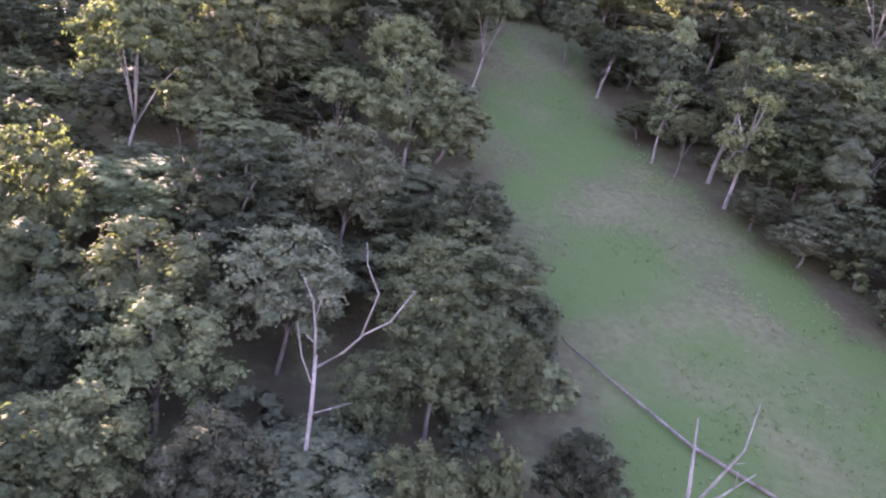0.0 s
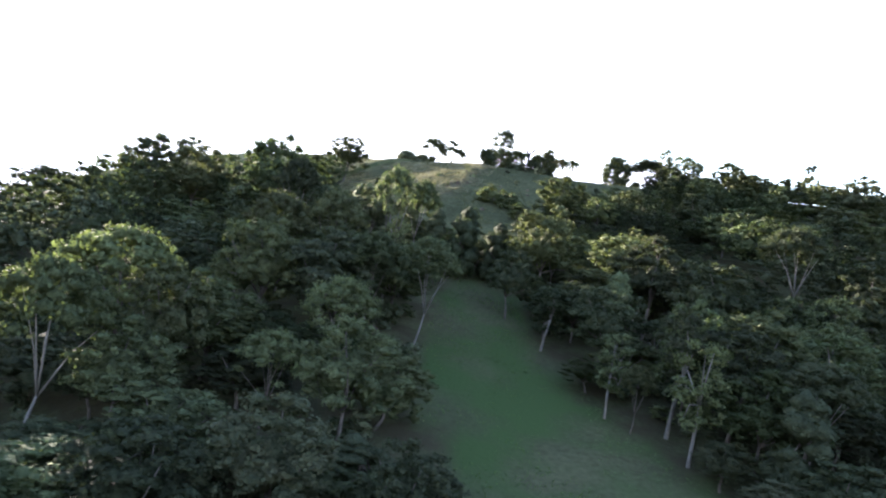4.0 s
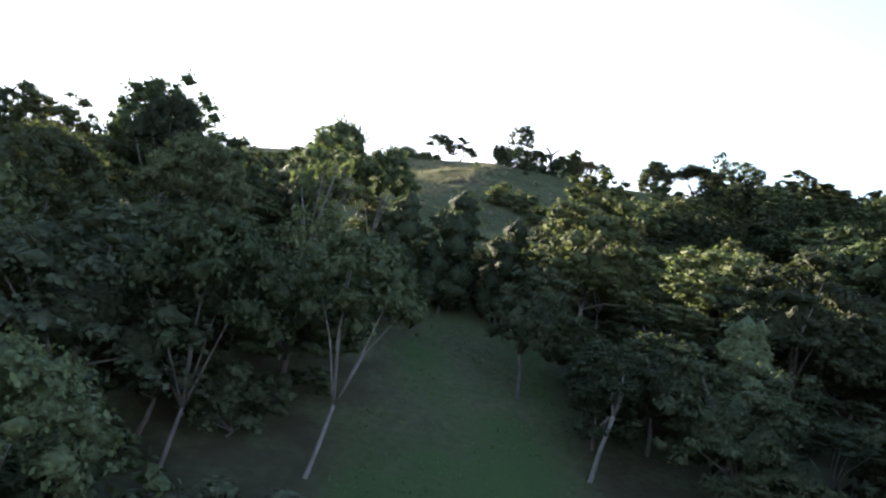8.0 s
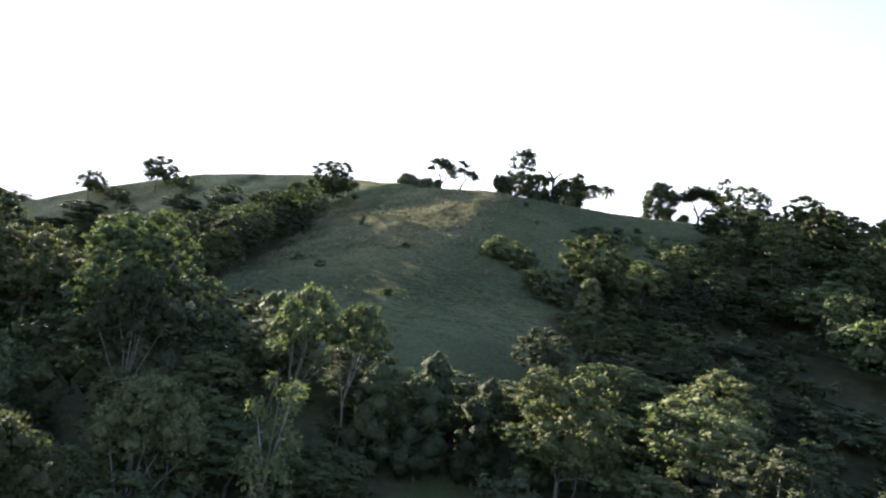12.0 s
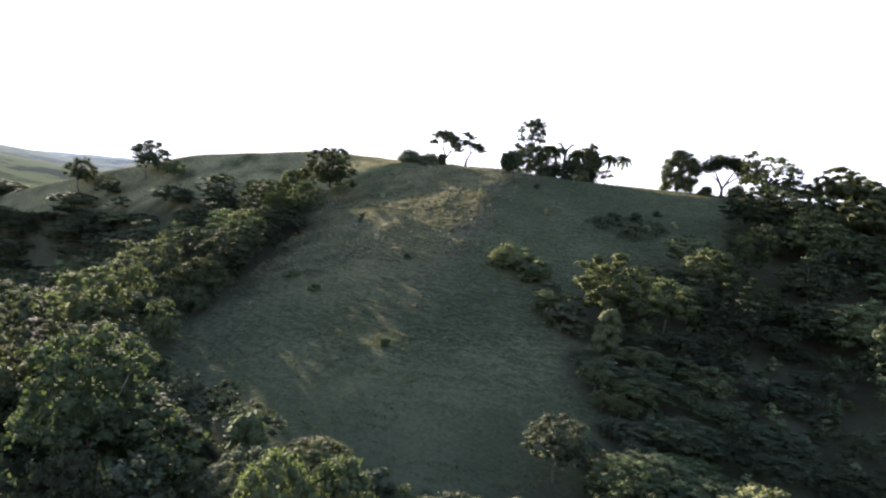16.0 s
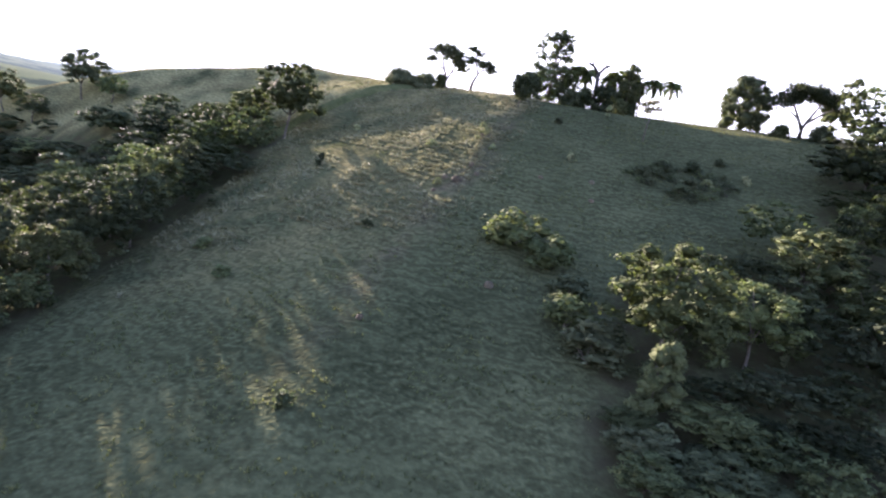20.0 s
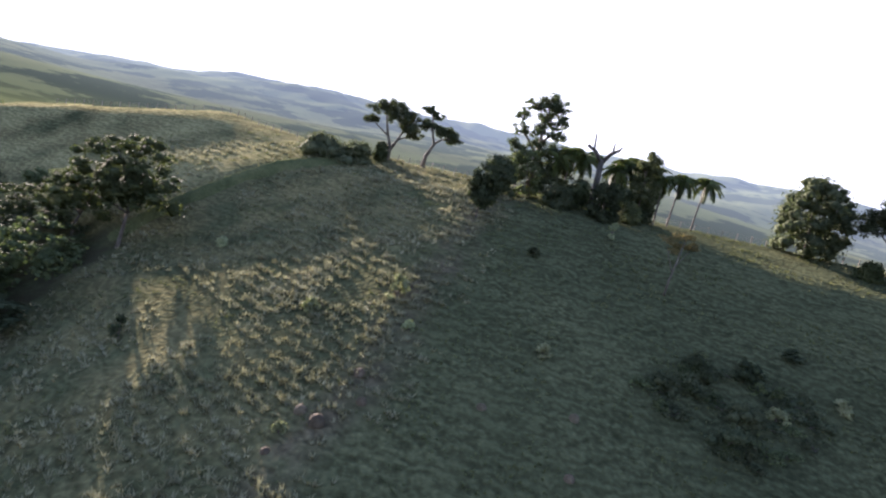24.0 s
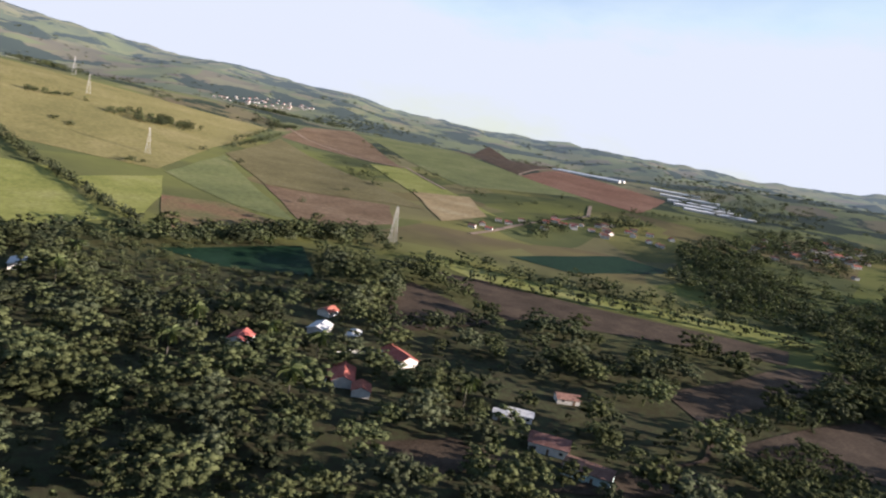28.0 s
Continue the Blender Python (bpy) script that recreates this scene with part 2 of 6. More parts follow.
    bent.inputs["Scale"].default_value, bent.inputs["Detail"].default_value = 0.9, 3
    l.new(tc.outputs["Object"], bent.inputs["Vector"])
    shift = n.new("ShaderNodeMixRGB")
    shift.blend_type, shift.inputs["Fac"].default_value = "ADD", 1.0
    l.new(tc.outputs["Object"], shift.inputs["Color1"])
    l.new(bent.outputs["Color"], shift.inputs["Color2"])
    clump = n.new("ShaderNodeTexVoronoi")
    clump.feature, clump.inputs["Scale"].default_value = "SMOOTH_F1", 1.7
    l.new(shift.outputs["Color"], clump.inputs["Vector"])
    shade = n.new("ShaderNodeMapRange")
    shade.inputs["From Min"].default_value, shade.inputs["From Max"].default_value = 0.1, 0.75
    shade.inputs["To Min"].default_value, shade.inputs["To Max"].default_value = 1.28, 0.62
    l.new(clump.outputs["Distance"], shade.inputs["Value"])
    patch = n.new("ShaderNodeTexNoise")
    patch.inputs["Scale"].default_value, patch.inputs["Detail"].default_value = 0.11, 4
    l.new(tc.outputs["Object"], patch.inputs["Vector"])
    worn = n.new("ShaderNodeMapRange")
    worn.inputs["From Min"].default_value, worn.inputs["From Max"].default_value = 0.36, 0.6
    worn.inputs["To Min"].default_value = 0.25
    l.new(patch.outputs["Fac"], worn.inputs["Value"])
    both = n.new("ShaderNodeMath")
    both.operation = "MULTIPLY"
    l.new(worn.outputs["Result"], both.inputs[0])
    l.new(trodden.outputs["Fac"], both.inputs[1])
    # lighter tops and shaded hollows, multiplied into the grass colour
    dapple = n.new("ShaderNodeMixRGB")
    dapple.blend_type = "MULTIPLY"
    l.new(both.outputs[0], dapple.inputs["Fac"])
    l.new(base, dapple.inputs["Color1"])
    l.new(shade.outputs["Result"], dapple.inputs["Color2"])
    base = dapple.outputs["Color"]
    lumps = n.new("ShaderNodeBump")
    lumps.invert = True
    lumps.inputs["Distance"].default_value = 0.3
    l.new(both.outputs[0], lumps.inputs["Strength"])
    l.new(clump.outputs["Distance"], lumps.inputs["Height"])
    l.new(relief.outputs["Normal"], lumps.inputs["Normal"])
    l.new(lumps.outputs["Normal"], bsdf.inputs["Normal"])
    cells = n.new("ShaderNodeTexVoronoi")
    cells.inputs["Scale"].default_value = 0.0055
    warp = n.new("ShaderNodeMapping")
    warp.inputs["Rotation"].default_value, warp.inputs["Scale"].default_value = (0, 0, 0.6), (1.0, 1.8, 1.0)
    l.new(tc.outputs["Object"], warp.inputs["Vector"])
    l.new(warp.outputs["Vector"], cells.inputs["Vector"])
    split = n.new("ShaderNodeSeparateColor")
    l.new(cells.outputs["Color"], split.inputs["Color"])
    crops = n.new("ShaderNodeValToRGB")
    crops.color_ramp.interpolation = "CONSTANT"
    els = crops.color_ramp.elements
    for i, c in enumerate(((0.13, 0.14, 0.055), (0.1, 0.11, 0.05), (0.16, 0.15, 0.065), (0.085, 0.1, 0.05), (0.14, 0.105, 0.07), (0.12, 0.135, 0.05), (0.17, 0.15, 0.085))):
        e = els[i] if i < 2 else els.new(i / 7)
        e.position, e.color = i / 7, (*c, 1)
    l.new(split.outputs["Red"], crops.inputs["Fac"])
    far_ = n.new("ShaderNodeAttribute")
    far_.attribute_name = "crops"
    mix = n.new("ShaderNodeMixRGB")
    l.new(far_.outputs["Fac"], mix.inputs["Fac"])
    l.new(base, mix.inputs["Color1"])
    l.new(crops.outputs["Color"], mix.inputs["Color2"])
    groves = n.new("ShaderNodeTexNoise")              # woods that clothe parts of the far slopes
    groves.inputs["Scale"].default_value, groves.inputs["Detail"].default_value, groves.inputs["Roughness"].default_value = 0.0042, 9, 0.62
    l.new(tc.outputs["Object"], groves.inputs["Vector"])
    edge = n.new("ShaderNodeMapRange")
    edge.inputs["From Min"].default_value, edge.inputs["From Max"].default_value = 0.5, 0.53
    l.new(groves.outputs["Fac"], edge.inputs["Value"])
    hills, grown = n.new("ShaderNodeAttribute"), n.new("ShaderNodeMath")
    hills.attribute_name, grown.operation = "groves", "MULTIPLY"
    l.new(hills.outputs["Fac"], grown.inputs[0])
    l.new(edge.outputs["Result"], grown.inputs[1])
    wood = n.new("ShaderNodeMixRGB")
    wood.inputs["Color2"].default_value = (0.03, 0.04, 0.024, 1)
    l.new(grown.outputs[0], wood.inputs["Fac"])
    l.new(mix.outputs["Color"], wood.inputs["Color1"])
    l.new(wood.outputs["Color"], bsdf.inputs["Base Color"])
    return mat


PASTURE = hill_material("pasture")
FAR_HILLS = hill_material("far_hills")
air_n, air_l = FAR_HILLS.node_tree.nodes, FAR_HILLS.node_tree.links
haze_glow = air_n.new("ShaderNodeAttribute")                # distance haze, put into the backdrop as a bluish glow that grows outward
haze_glow.attribute_name = "haze_glow"
air_l.new(haze_glow.outputs["Fac"], air_n["Principled BSDF"].inputs["Emission Strength"])
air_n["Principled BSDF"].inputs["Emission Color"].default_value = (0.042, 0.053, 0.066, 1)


# ---- the lie of the land ----
BASINS = ((-295, -155, 66, 8.6), (-655, -52, 112, 10.6), (-536, 536, 34, 9.6))      # level ground round the ponds
def smax(a, b, k):
    h = np.clip(0.5 + 0.5 * (a - b) / k, 0, 1)
    return b + (a - b) * h + k * h * (1 - h)
def crest_y(x):
    return np.interp(x, (-400, -95, -40, 0, 40, 75, 105, 160, 400), (360, 347, 342, 331, 319, 311, 301, 288, 260))
def height(x, y):
    """The lie of the land: a grassy spur, a valley to the west, hills far round."""
    x, y = np.asarray(x, float), np.asarray(y, float)
    s = crest_y(x) - y
    top = np.interp(x, (-600, -320, -220, -140, -95, -40, 0, 40, 75, 105, 160, 300, 700), (14, 26, 44, 78.6, 94.2, 104.3, 106.9, 107.2, 107.5, 108.5, 112, 118, 100))
    fall = np.interp(s, (-900, -400, -120, -30, -4, 20, 57, 80, 110, 145, 170, 228, 320, 430, 700), (80, 68, 22, 2.0, 0, 2, 13.5, 22.5, 35, 47, 54.3, 73, 95, 103, 106))
    d = np.clip(21.6 + 0.2 * (y - 263) - x, 0, None)
    flank = np.where(d < 110, 0.2 * d + 0.00025 * d * d, 25 + 0.36 * (d - 110)) * np.clip((s + 10) / 60, 0, 1)
    flank = flank - np.interp(-s, (0, 25, 70), (0, 4.5, 0)) * np.clip((-x - 5) / 30, 0, 1)
    flank = flank + 0.06 * np.clip(x - 21.6 - 0.2 * (y - 263), 0, 40) * np.clip(s / 60, 0, 1) * np.clip((170 - s) / 60, 0, 1)
    shoulder = 18 * np.exp(-(((x + 80) / 78) ** 2 + ((y - 150) / 71) ** 2))
    away, along = -0.68 * (x + 26) + 0.73 * (y - 296), 0.733 * (x + 26) + 0.68 * (y - 296)
    bank = 1.6 * np.clip(away / 2 + 0.5, 0, 1) * np.clip(1 - away / 30, 0, 1) * np.clip((along + 8) / 8, 0, 1) * np.clip((42 - along) / 6, 0, 1)
    hill = top - fall - flank + shoulder + bank
    r = np.hypot(x - 25, y - 182)
    az = np.degrees(np.arctan2(-(x - 25), y - 182))
    far = np.interp(r, (0, 500, 800, 1100, 1500, 2000, 3000), (9, 9, 16, 28, 48, 80, 105))
    rim = np.interp(az, (-180, -120, -33, 0, 10, 18, 25, 34, 58, 77, 92, 101, 115, 134, 147, 158, 180), (3, 3, 2.4, 1.8, 2.0, 1.3, .3, -.3, .2, .4, .9, .7, .8, 1.9, 2.9, 3.6, 3.4))
    rise = (113 + 4200 * np.tan(np.radians(rim)) - 105) * np.clip((r - 2400) / 1700, 0, 1) ** 1.3
    roll = 6 * np.sin(x / 190 + 1) * np.cos(y / 230) * np.clip((r - 450) / 500, 0, 1)
    roll2 = 26 * np.sin(x / 410 + 0.5) * np.sin(y / 370 + 1.2) * np.clip((r - 1200) / 900, 0, 1)
    roll3 = 15 * np.sin(x / 150 + 0.8) * np.sin(y / 135 + 0.3) * np.clip((r - 2000) / 1500, 0, 1)
    down = np.interp(az, (-180, -150, 134, 138, 141.6, 150, 157, 170, 180), (0, 0, 0, 6, 14, 40, 60, 60, 0)) * np.interp(r, (480, 900, 1250, 1500, 1700, 2050, 2350), (0, 0.33, 0.8, 1, 0.8, 0.2, 0))      # the long pasture hill south of the farms
    knolls = (9 * np.sin(x / 83 + 2 * np.sin(y / 210)) * np.sin(y / 71 + 1.3 * np.sin(x / 160)) + 6 * np.sin(x / 37 + y / 53) * np.sin(y / 41 - x / 90)) * np.clip((r - 2500) / 1200, 0, 1)
    z = smax(hill, far + rise + roll + roll2 + roll3 + down + knolls, 14)
    for cx, cy, size, level in BASINS:
        w = np.clip((1.45 * size - np.hypot(x - cx, y - cy)) / (0.4 * size), 0, 1)
        z = z * (1 - w) + level * w
    return z


def z_at(x, y):
    return float(height(x, y))


def inside(x, y, ring):
    """Which of the points lie in a closed ring of corners."""
    x, y = np.asarray(x, float), np.asarray(y, float)
    hit = np.zeros(x.shape, bool)
    for (ax, ay), (bx, by) in zip(ring, ring[1:] + ring[:1]):
        if ay != by:
            hit ^= ((ay > y) != (by > y)) & (x < (bx - ax) * (y - ay) / (by - ay) + ax)
    return hit


GLADE = [(14, 128), (8, 112), (6, 92), (8, 60), (13, 48), (15, 33), (18, 14), (24, -8), (60, 5), (46, 35), (38, 50), (36, 62), (32, 69), (28, 79), (23, 101), (21, 122)]
MEADOW = [(14, 139), (-9, 148), (-25, 163), (-32, 178), (-36, 205), (-33, 240), (-29, 267), (-26, 292), (-48, 305), (-58, 309), (-90, 321), (-118, 335), (-150, 345), (-175, 354), (-180, 430), (-60, 560), (120, 560), (150, 400), (118, 310), (108, 290), (97, 267), (91, 250), (68, 224), (42, 212), (36, 196), (35, 176), (39, 166), (30, 150)]


def line_x(y):
    """The worn line that runs down the spur between its dry western face and its green eastern one."""
    return np.interp(y, (181, 196, 217, 237, 250, 265, 294, 320), (1.7, 4.7, 9.9, 16.2, 20.6, 24.2, 31.0, 36.0))


STEP_A, STEP_CELLS, STEP_U = 110.0, 350, math.asinh(4750.0 / 110.0)


def surface(x, y):
    """The height of the ground's mesh, which is coarser than the lie of the land far from the hill."""
    x, y = np.asarray(x, float), np.asarray(y, float)
    c = [np.clip((np.arcsinh((q - o) / STEP_A) + STEP_U) / (2 * STEP_U) * STEP_CELLS, 0, STEP_CELLS - 1e-6) for q, o in ((x, 10), (y, 190))]
    node = lambda k, o: o + STEP_A * np.sinh(2 * STEP_U * k / STEP_CELLS - STEP_U)
    i, j = np.floor(c[0]), np.floor(c[1])
    x0, x1, y0, y1 = node(i, 10), node(i + 1, 10), node(j, 190), node(j + 1, 190)
    s, t = (x - x0) / (x1 - x0), (y - y0) / (y1 - y0)
    return (height(x0, y0) * (1 - s) + height(x1, y0) * s) * (1 - t) + (height(x0, y1) * (1 - s) + height(x1, y1) * s) * t


def ground():
    cells = STEP_CELLS
    u = np.linspace(-STEP_U, STEP_U, cells + 1)
    gx, gy = np.meshgrid(10 + STEP_A * np.sinh(u), 190 + STEP_A * np.sinh(u))
    x, y = gx.ravel(), gy.ravel()
    z = height(x, y)
    rough = np.array([noise.noise((px * 0.11, py * 0.11, 0.3)) + 0.6 * noise.noise((px * 0.35, py * 0.35, 1.7)) for px, py in zip(x, y)])
    near = np.hypot(x - 10, y - 190) < 420
    z = z + np.where(near, 0.2 * rough, 0)
    n = cells + 1
    i = np.arange(cells * n).reshape(cells, n)[:, :-1].ravel()
    faces = np.stack((i, i + 1, i + n + 1, i + n), 1)
    reach = np.hypot(x - 25, y - 182)
    west = np.clip((line_x(y) - x + 6) / 22, 0, 1) * np.clip((y - 195) / 40, 0, 1)
    meadow = inside(x, y, MEADOW) | inside(x, y, GLADE)
    hill = np.hypot(x - 10, y - 170) < 300
    bearing = np.degrees(np.arctan2(-(x - 25), y - 182))
    west_side = np.clip((bearing - 40) / 20, 0, 1)
    masks = {"dry": west * meadow + 0.35 * meadow * (y > 290) * np.clip((45 - x) / 20, 0, 1),
             "bare": np.exp(-((x - line_x(y) - 0.8 * np.sin(y / 4.3)) / 2.3) ** 2) * np.interp(y, (178, 205, 240, 300, 308), (0, 0.45, 1, 1, 0)),
             # leaf floor on the hill; in the valley also painted shade of the hill
             "litter_and_shade": np.maximum(hill & ~meadow, 0.95 * (x < -20) * (x > -450) * (y > -235) * (y < 480) * ~meadow),
             # sunlit brightness of the field beyond the bank, put into the colour
             "pale": meadow * np.clip((y - 0.93 * (x + 26) - 298) / 8, 0, 1) * np.clip((12 - x) / 16, 0, 1),
             "lush": 1.5 * inside(x, y, GLADE),
             "crops": 0.6 * np.clip((np.hypot(x - 25, y - 182) - 520) / 200, 0, 1) * west_side,
             # a lighter olive that comes in with distance
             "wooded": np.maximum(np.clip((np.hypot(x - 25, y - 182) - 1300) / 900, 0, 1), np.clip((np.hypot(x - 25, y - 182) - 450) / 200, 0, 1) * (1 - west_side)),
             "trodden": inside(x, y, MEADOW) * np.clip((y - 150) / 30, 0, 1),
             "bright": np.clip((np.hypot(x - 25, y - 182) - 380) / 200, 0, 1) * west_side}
    masks["groves"] = np.clip((reach - 1000) / 500, 0, 1)
    # strength of the painted haze, from 1200 m outward
    masks["haze_glow"] = np.clip((reach - 1200) / 2900, 0, 1)
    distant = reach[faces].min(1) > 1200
    for name, chosen, mat, words in (("ground", ~distant, PASTURE, "rolling green pasture hills with a grassy spur and a wide valley"), ("backdrop", distant, FAR_HILLS, "distant hills beyond the valley, paled blue by a haze glow")):
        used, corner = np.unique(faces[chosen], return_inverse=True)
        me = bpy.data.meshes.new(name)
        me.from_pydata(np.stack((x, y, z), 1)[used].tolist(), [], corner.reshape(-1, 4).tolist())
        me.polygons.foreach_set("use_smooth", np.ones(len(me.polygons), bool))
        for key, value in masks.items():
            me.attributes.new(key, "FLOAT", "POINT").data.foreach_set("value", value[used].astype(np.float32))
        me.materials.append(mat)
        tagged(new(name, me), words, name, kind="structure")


ground()


# ---- meshes from arrays ----
def part(name, data, mat, parent=None, label="", smooth=False):
    """Links (verts, faces) as one mesh object, under a thing or by itself."""
    v, f = data
    me = bpy.data.meshes.new(name)
    me.from_pydata(np.asarray(v).tolist(), [], [list(q) for q in f] if not isinstance(f, np.ndarray) else f.tolist())
    if smooth:
        me.polygons.foreach_set("use_smooth", np.ones(len(me.polygons), bool))
    me.materials.append(mat)
    ob = new(name, me)
    if parent:
        ob.parent = parent
    if label:
        tagged(ob, label)
    return ob


def join(*pieces):
    vs, fs, base = [], [], 0
    for v, f in pieces:
        vs.append(np.asarray(v, float))
        fs += [[i + base for i in q] for q in f]
        base += len(v)
    return np.concatenate(vs), fs


def tube(points, radii, sides=6):
    """A round, tapered limb through the points."""
    p = np.asarray(points, float)
    verts, faces = [], []
    for i, q in enumerate(p):
        d = p[min(i + 1, len(p) - 1)] - p[max(i - 1, 0)]
        d /= np.linalg.norm(d) + 1e-9
        a = np.cross(d, (0.3, 0.9, 0.1) if abs(d[2]) > 0.7 else (0, 0, 1))
        a /= np.linalg.norm(a)
        b = np.cross(d, a)
        for k in range(sides):
            w = 2 * math.pi * k / sides
            verts.append(q + radii[i] * (a * math.cos(w) + b * math.sin(w)))
    for i in range(len(p) - 1):
        for k in range(sides):
            j = (k + 1) % sides
            faces.append([i * sides + k, i * sides + j, (i + 1) * sides + j, (i + 1) * sides + k])
    faces.append(list(range(sides))[::-1])
    faces.append([(len(p) - 1) * sides + k for k in range(sides)])
    return np.array(verts), faces


def box(cx, cy, cz, sx, sy, sz, turn=0.0):
    """A block on its base centre."""
    c, s = math.cos(turn), math.sin(turn)
    v = np.array([(x * sx / 2, y * sy / 2, z * sz) for z in (0, 1) for x, y in ((-1, -1), (1, -1), (1, 1), (-1, 1))])
    v = np.stack((cx + v[:, 0] * c - v[:, 1] * s, cy + v[:, 0] * s + v[:, 1] * c, cz + v[:, 2]), 1)
    return v, [[3, 2, 1, 0], [4, 5, 6, 7], [0, 1, 5, 4], [1, 2, 6, 5], [2, 3, 7, 6], [3, 0, 4, 7]]


OCT_V = np.array(((1, 0, 0), (0, 1, 0), (-1, 0, 0), (0, -1, 0), (0, 0, 1), (0, 0, -1)), float) * 1.12
OCT_F = [[0, 1, 4], [1, 2, 4], [2, 3, 4], [3, 0, 4], [1, 0, 5], [2, 1, 5], [3, 2, 5], [0, 3, 5]]


def foliage(rng, puffs, leaf, per, core=0.62, up=0.45, droop=0.0, fill=False):
    """Leaves strewn over puffs (x, y, z, rx, rz): pointed, folded blades, round a rough dark heart."""
    verts, faces = [], []
    puffs = np.asarray(puffs, float)
    base = 0
    for x, y, z, rx, rz in puffs:
        big = rx > 1.55 * np.median(puffs[:, 3])
        n = max(3, int(per * (1.6 if big else (rx / puffs[:, 3].mean()) ** 1.6)))
        d = rng.normal(size=(n, 3))
        d[:, 2] += up
        d /= np.linalg.norm(d, axis=1)[:, None]
        r = 1.12 * rng.uniform(0.05, 1.0, n) ** 0.45 if fill else rng.uniform(0.5, 1.08, n)
        c = np.array((x, y, z)) + d * r[:, None] * np.array((rx, rx, rz))
        nrm = d * 0.7 + rng.normal(size=(n, 3)) * 0.45 + np.array((0, 0, 0.55))
        nrm /= np.linalg.norm(nrm, axis=1)[:, None]
        t = np.cross(nrm, rng.normal(size=(n, 3)))
        t /= np.linalg.norm(t, axis=1)[:, None] + 1e-9
        t[:, 2] -= droop
        b = np.cross(nrm, t)
        s = leaf * rng.uniform(0.6, 1.5, n)[:, None]
        q = np.stack((c - t * s * 0.55, c + b * s * 0.38 - nrm * s * 0.1, c + t * s * 0.6 - nrm * s * 0.12, c - b * s * 0.38 - nrm * s * 0.1), 1).reshape(-1, 3)
        verts.append(q)
        faces.append(base + np.arange(4 * n).reshape(n, 4))
        base += 4 * n
    lv, lf = np.concatenate(verts), np.concatenate(faces).tolist()
    if core:
        pieces = [(lv, lf)]
        for x, y, z, rx, rz in puffs:
            w = OCT_V * rng.uniform(0.7, 1.2, (len(OCT_V), 1)) * core
            pieces.append((w * np.array((rx, rx, rz)) + np.array((x, y, z)), OCT_F))
        return join(*pieces)
    return lv, lf


def crown_puffs(rng, kind, h, w, n):
    """Where the clumps of a crown of height h and width w sit."""
    out = []
    for k in range(n):
        a, u = rng.uniform(0, 2 * math.pi), rng.uniform()
        if kind == "dome":
            t = 1 - 1.5 * (k + 0.5) / n                     # spread evenly over the crown, close at the top
            a = 2.39996 * k + rng.uniform(-0.4, 0.4)
            e = math.asin(max(-1, min(1, t + rng.uniform(-0.14, 0.14))))
            lobe = 0.11 * math.sin(3 * a + n) + 0.09 * math.sin(2 * a + 5 * t) + 0.06 * math.sin(5 * a + 9 * t)
            r = min(rng.uniform(0.76, 1.04) * (1.0 + lobe), 1.1 if t < 0.6 else 1.0)
            p = (math.cos(a) * math.cos(e) * r * w * 0.415, math.sin(a) * math.cos(e) * r * w * 0.415, h * 0.56 + math.sin(e) * r * h * 0.405)
            rad = w * rng.uniform(0.07, 0.135) * min(1.4, max(1.0, math.sqrt(46 / n)))
            out.append((*p, rad, rad * rng.uniform(0.42, 0.7)))
        elif kind == "flat":
            r = math.sqrt((k + 0.5) / n) * w * 0.4
            a = 2.39996 * k + rng.uniform(-0.3, 0.3)
            p = (math.cos(a) * r, math.sin(a) * r, h * (0.93 - 0.24 * (r / (w * 0.4)) ** 2 - (0.2 * rng.uniform() if k % 3 == 0 else 0)))
            rad = w * rng.uniform(0.085, 0.14)
            out.append((*p, rad, rad * rng.uniform(0.4, 0.6)))
        elif kind == "tall":
            t = rng.uniform(0.38, 1.0)
            r = w * 0.34 * (1 - 0.55 * abs(t - 0.6)) * math.sqrt(u)
            rad = w * rng.uniform(0.1, 0.17)
            out.append((math.cos(a) * r, math.sin(a) * r, h * t - rad * 0.6, rad, rad * 0.7))
        elif kind == "full":
            t = 0.1 + 0.88 * (k + 0.5) / n
            r = w * 0.4 * math.sqrt(max(0.05, 1 - ((t - 0.42) / 0.62) ** 2)) * (0.35 + 0.65 * math.sqrt(u)) * (1 + 0.12 * math.sin(2 * a + 1))
            rad = w * rng.uniform(0.08, 0.15)
            out.append((math.cos(a) * r, math.sin(a) * r, h * t - rad * 0.4, rad, rad * 0.75))
        elif kind == "vine":
            t = rng.uniform(0.12, 0.97)
            r = w * 0.36 * math.sqrt(max(0.1, 1.05 - t * t)) * math.sqrt(u)
            rad = w * rng.uniform(0.12, 0.22)
            out.append((math.cos(a) * r, math.sin(a) * r, h * t - rad * 0.5, rad, rad * 1.05))
        else:
            t = rng.uniform(0.12, 0.92)
            r = w * 0.36 * math.sqrt(u) * math.sqrt(max(0.08, 1 - t * t))
            rad = w * rng.uniform(0.13, 0.22)
            out.append((math.cos(a) * r, math.sin(a) * r, h * t - rad * 0.4, rad, rad * 0.8))
    if kind == "dome":
        for k in range(7 if n > 60 else 3 if n > 20 else 1):  # the inner boughs that close the crown
            a, q = (0.9 if n > 60 else 2.1) * k, 0.0 if k == 6 or n <= 20 else 0.17 * w
            out.append((math.cos(a) * q, math.sin(a) * q, h * (0.5 + 0.03 * (k % 3) + (0.1 if k == 6 else 0)), w * 0.19, h * 0.2))
    return out


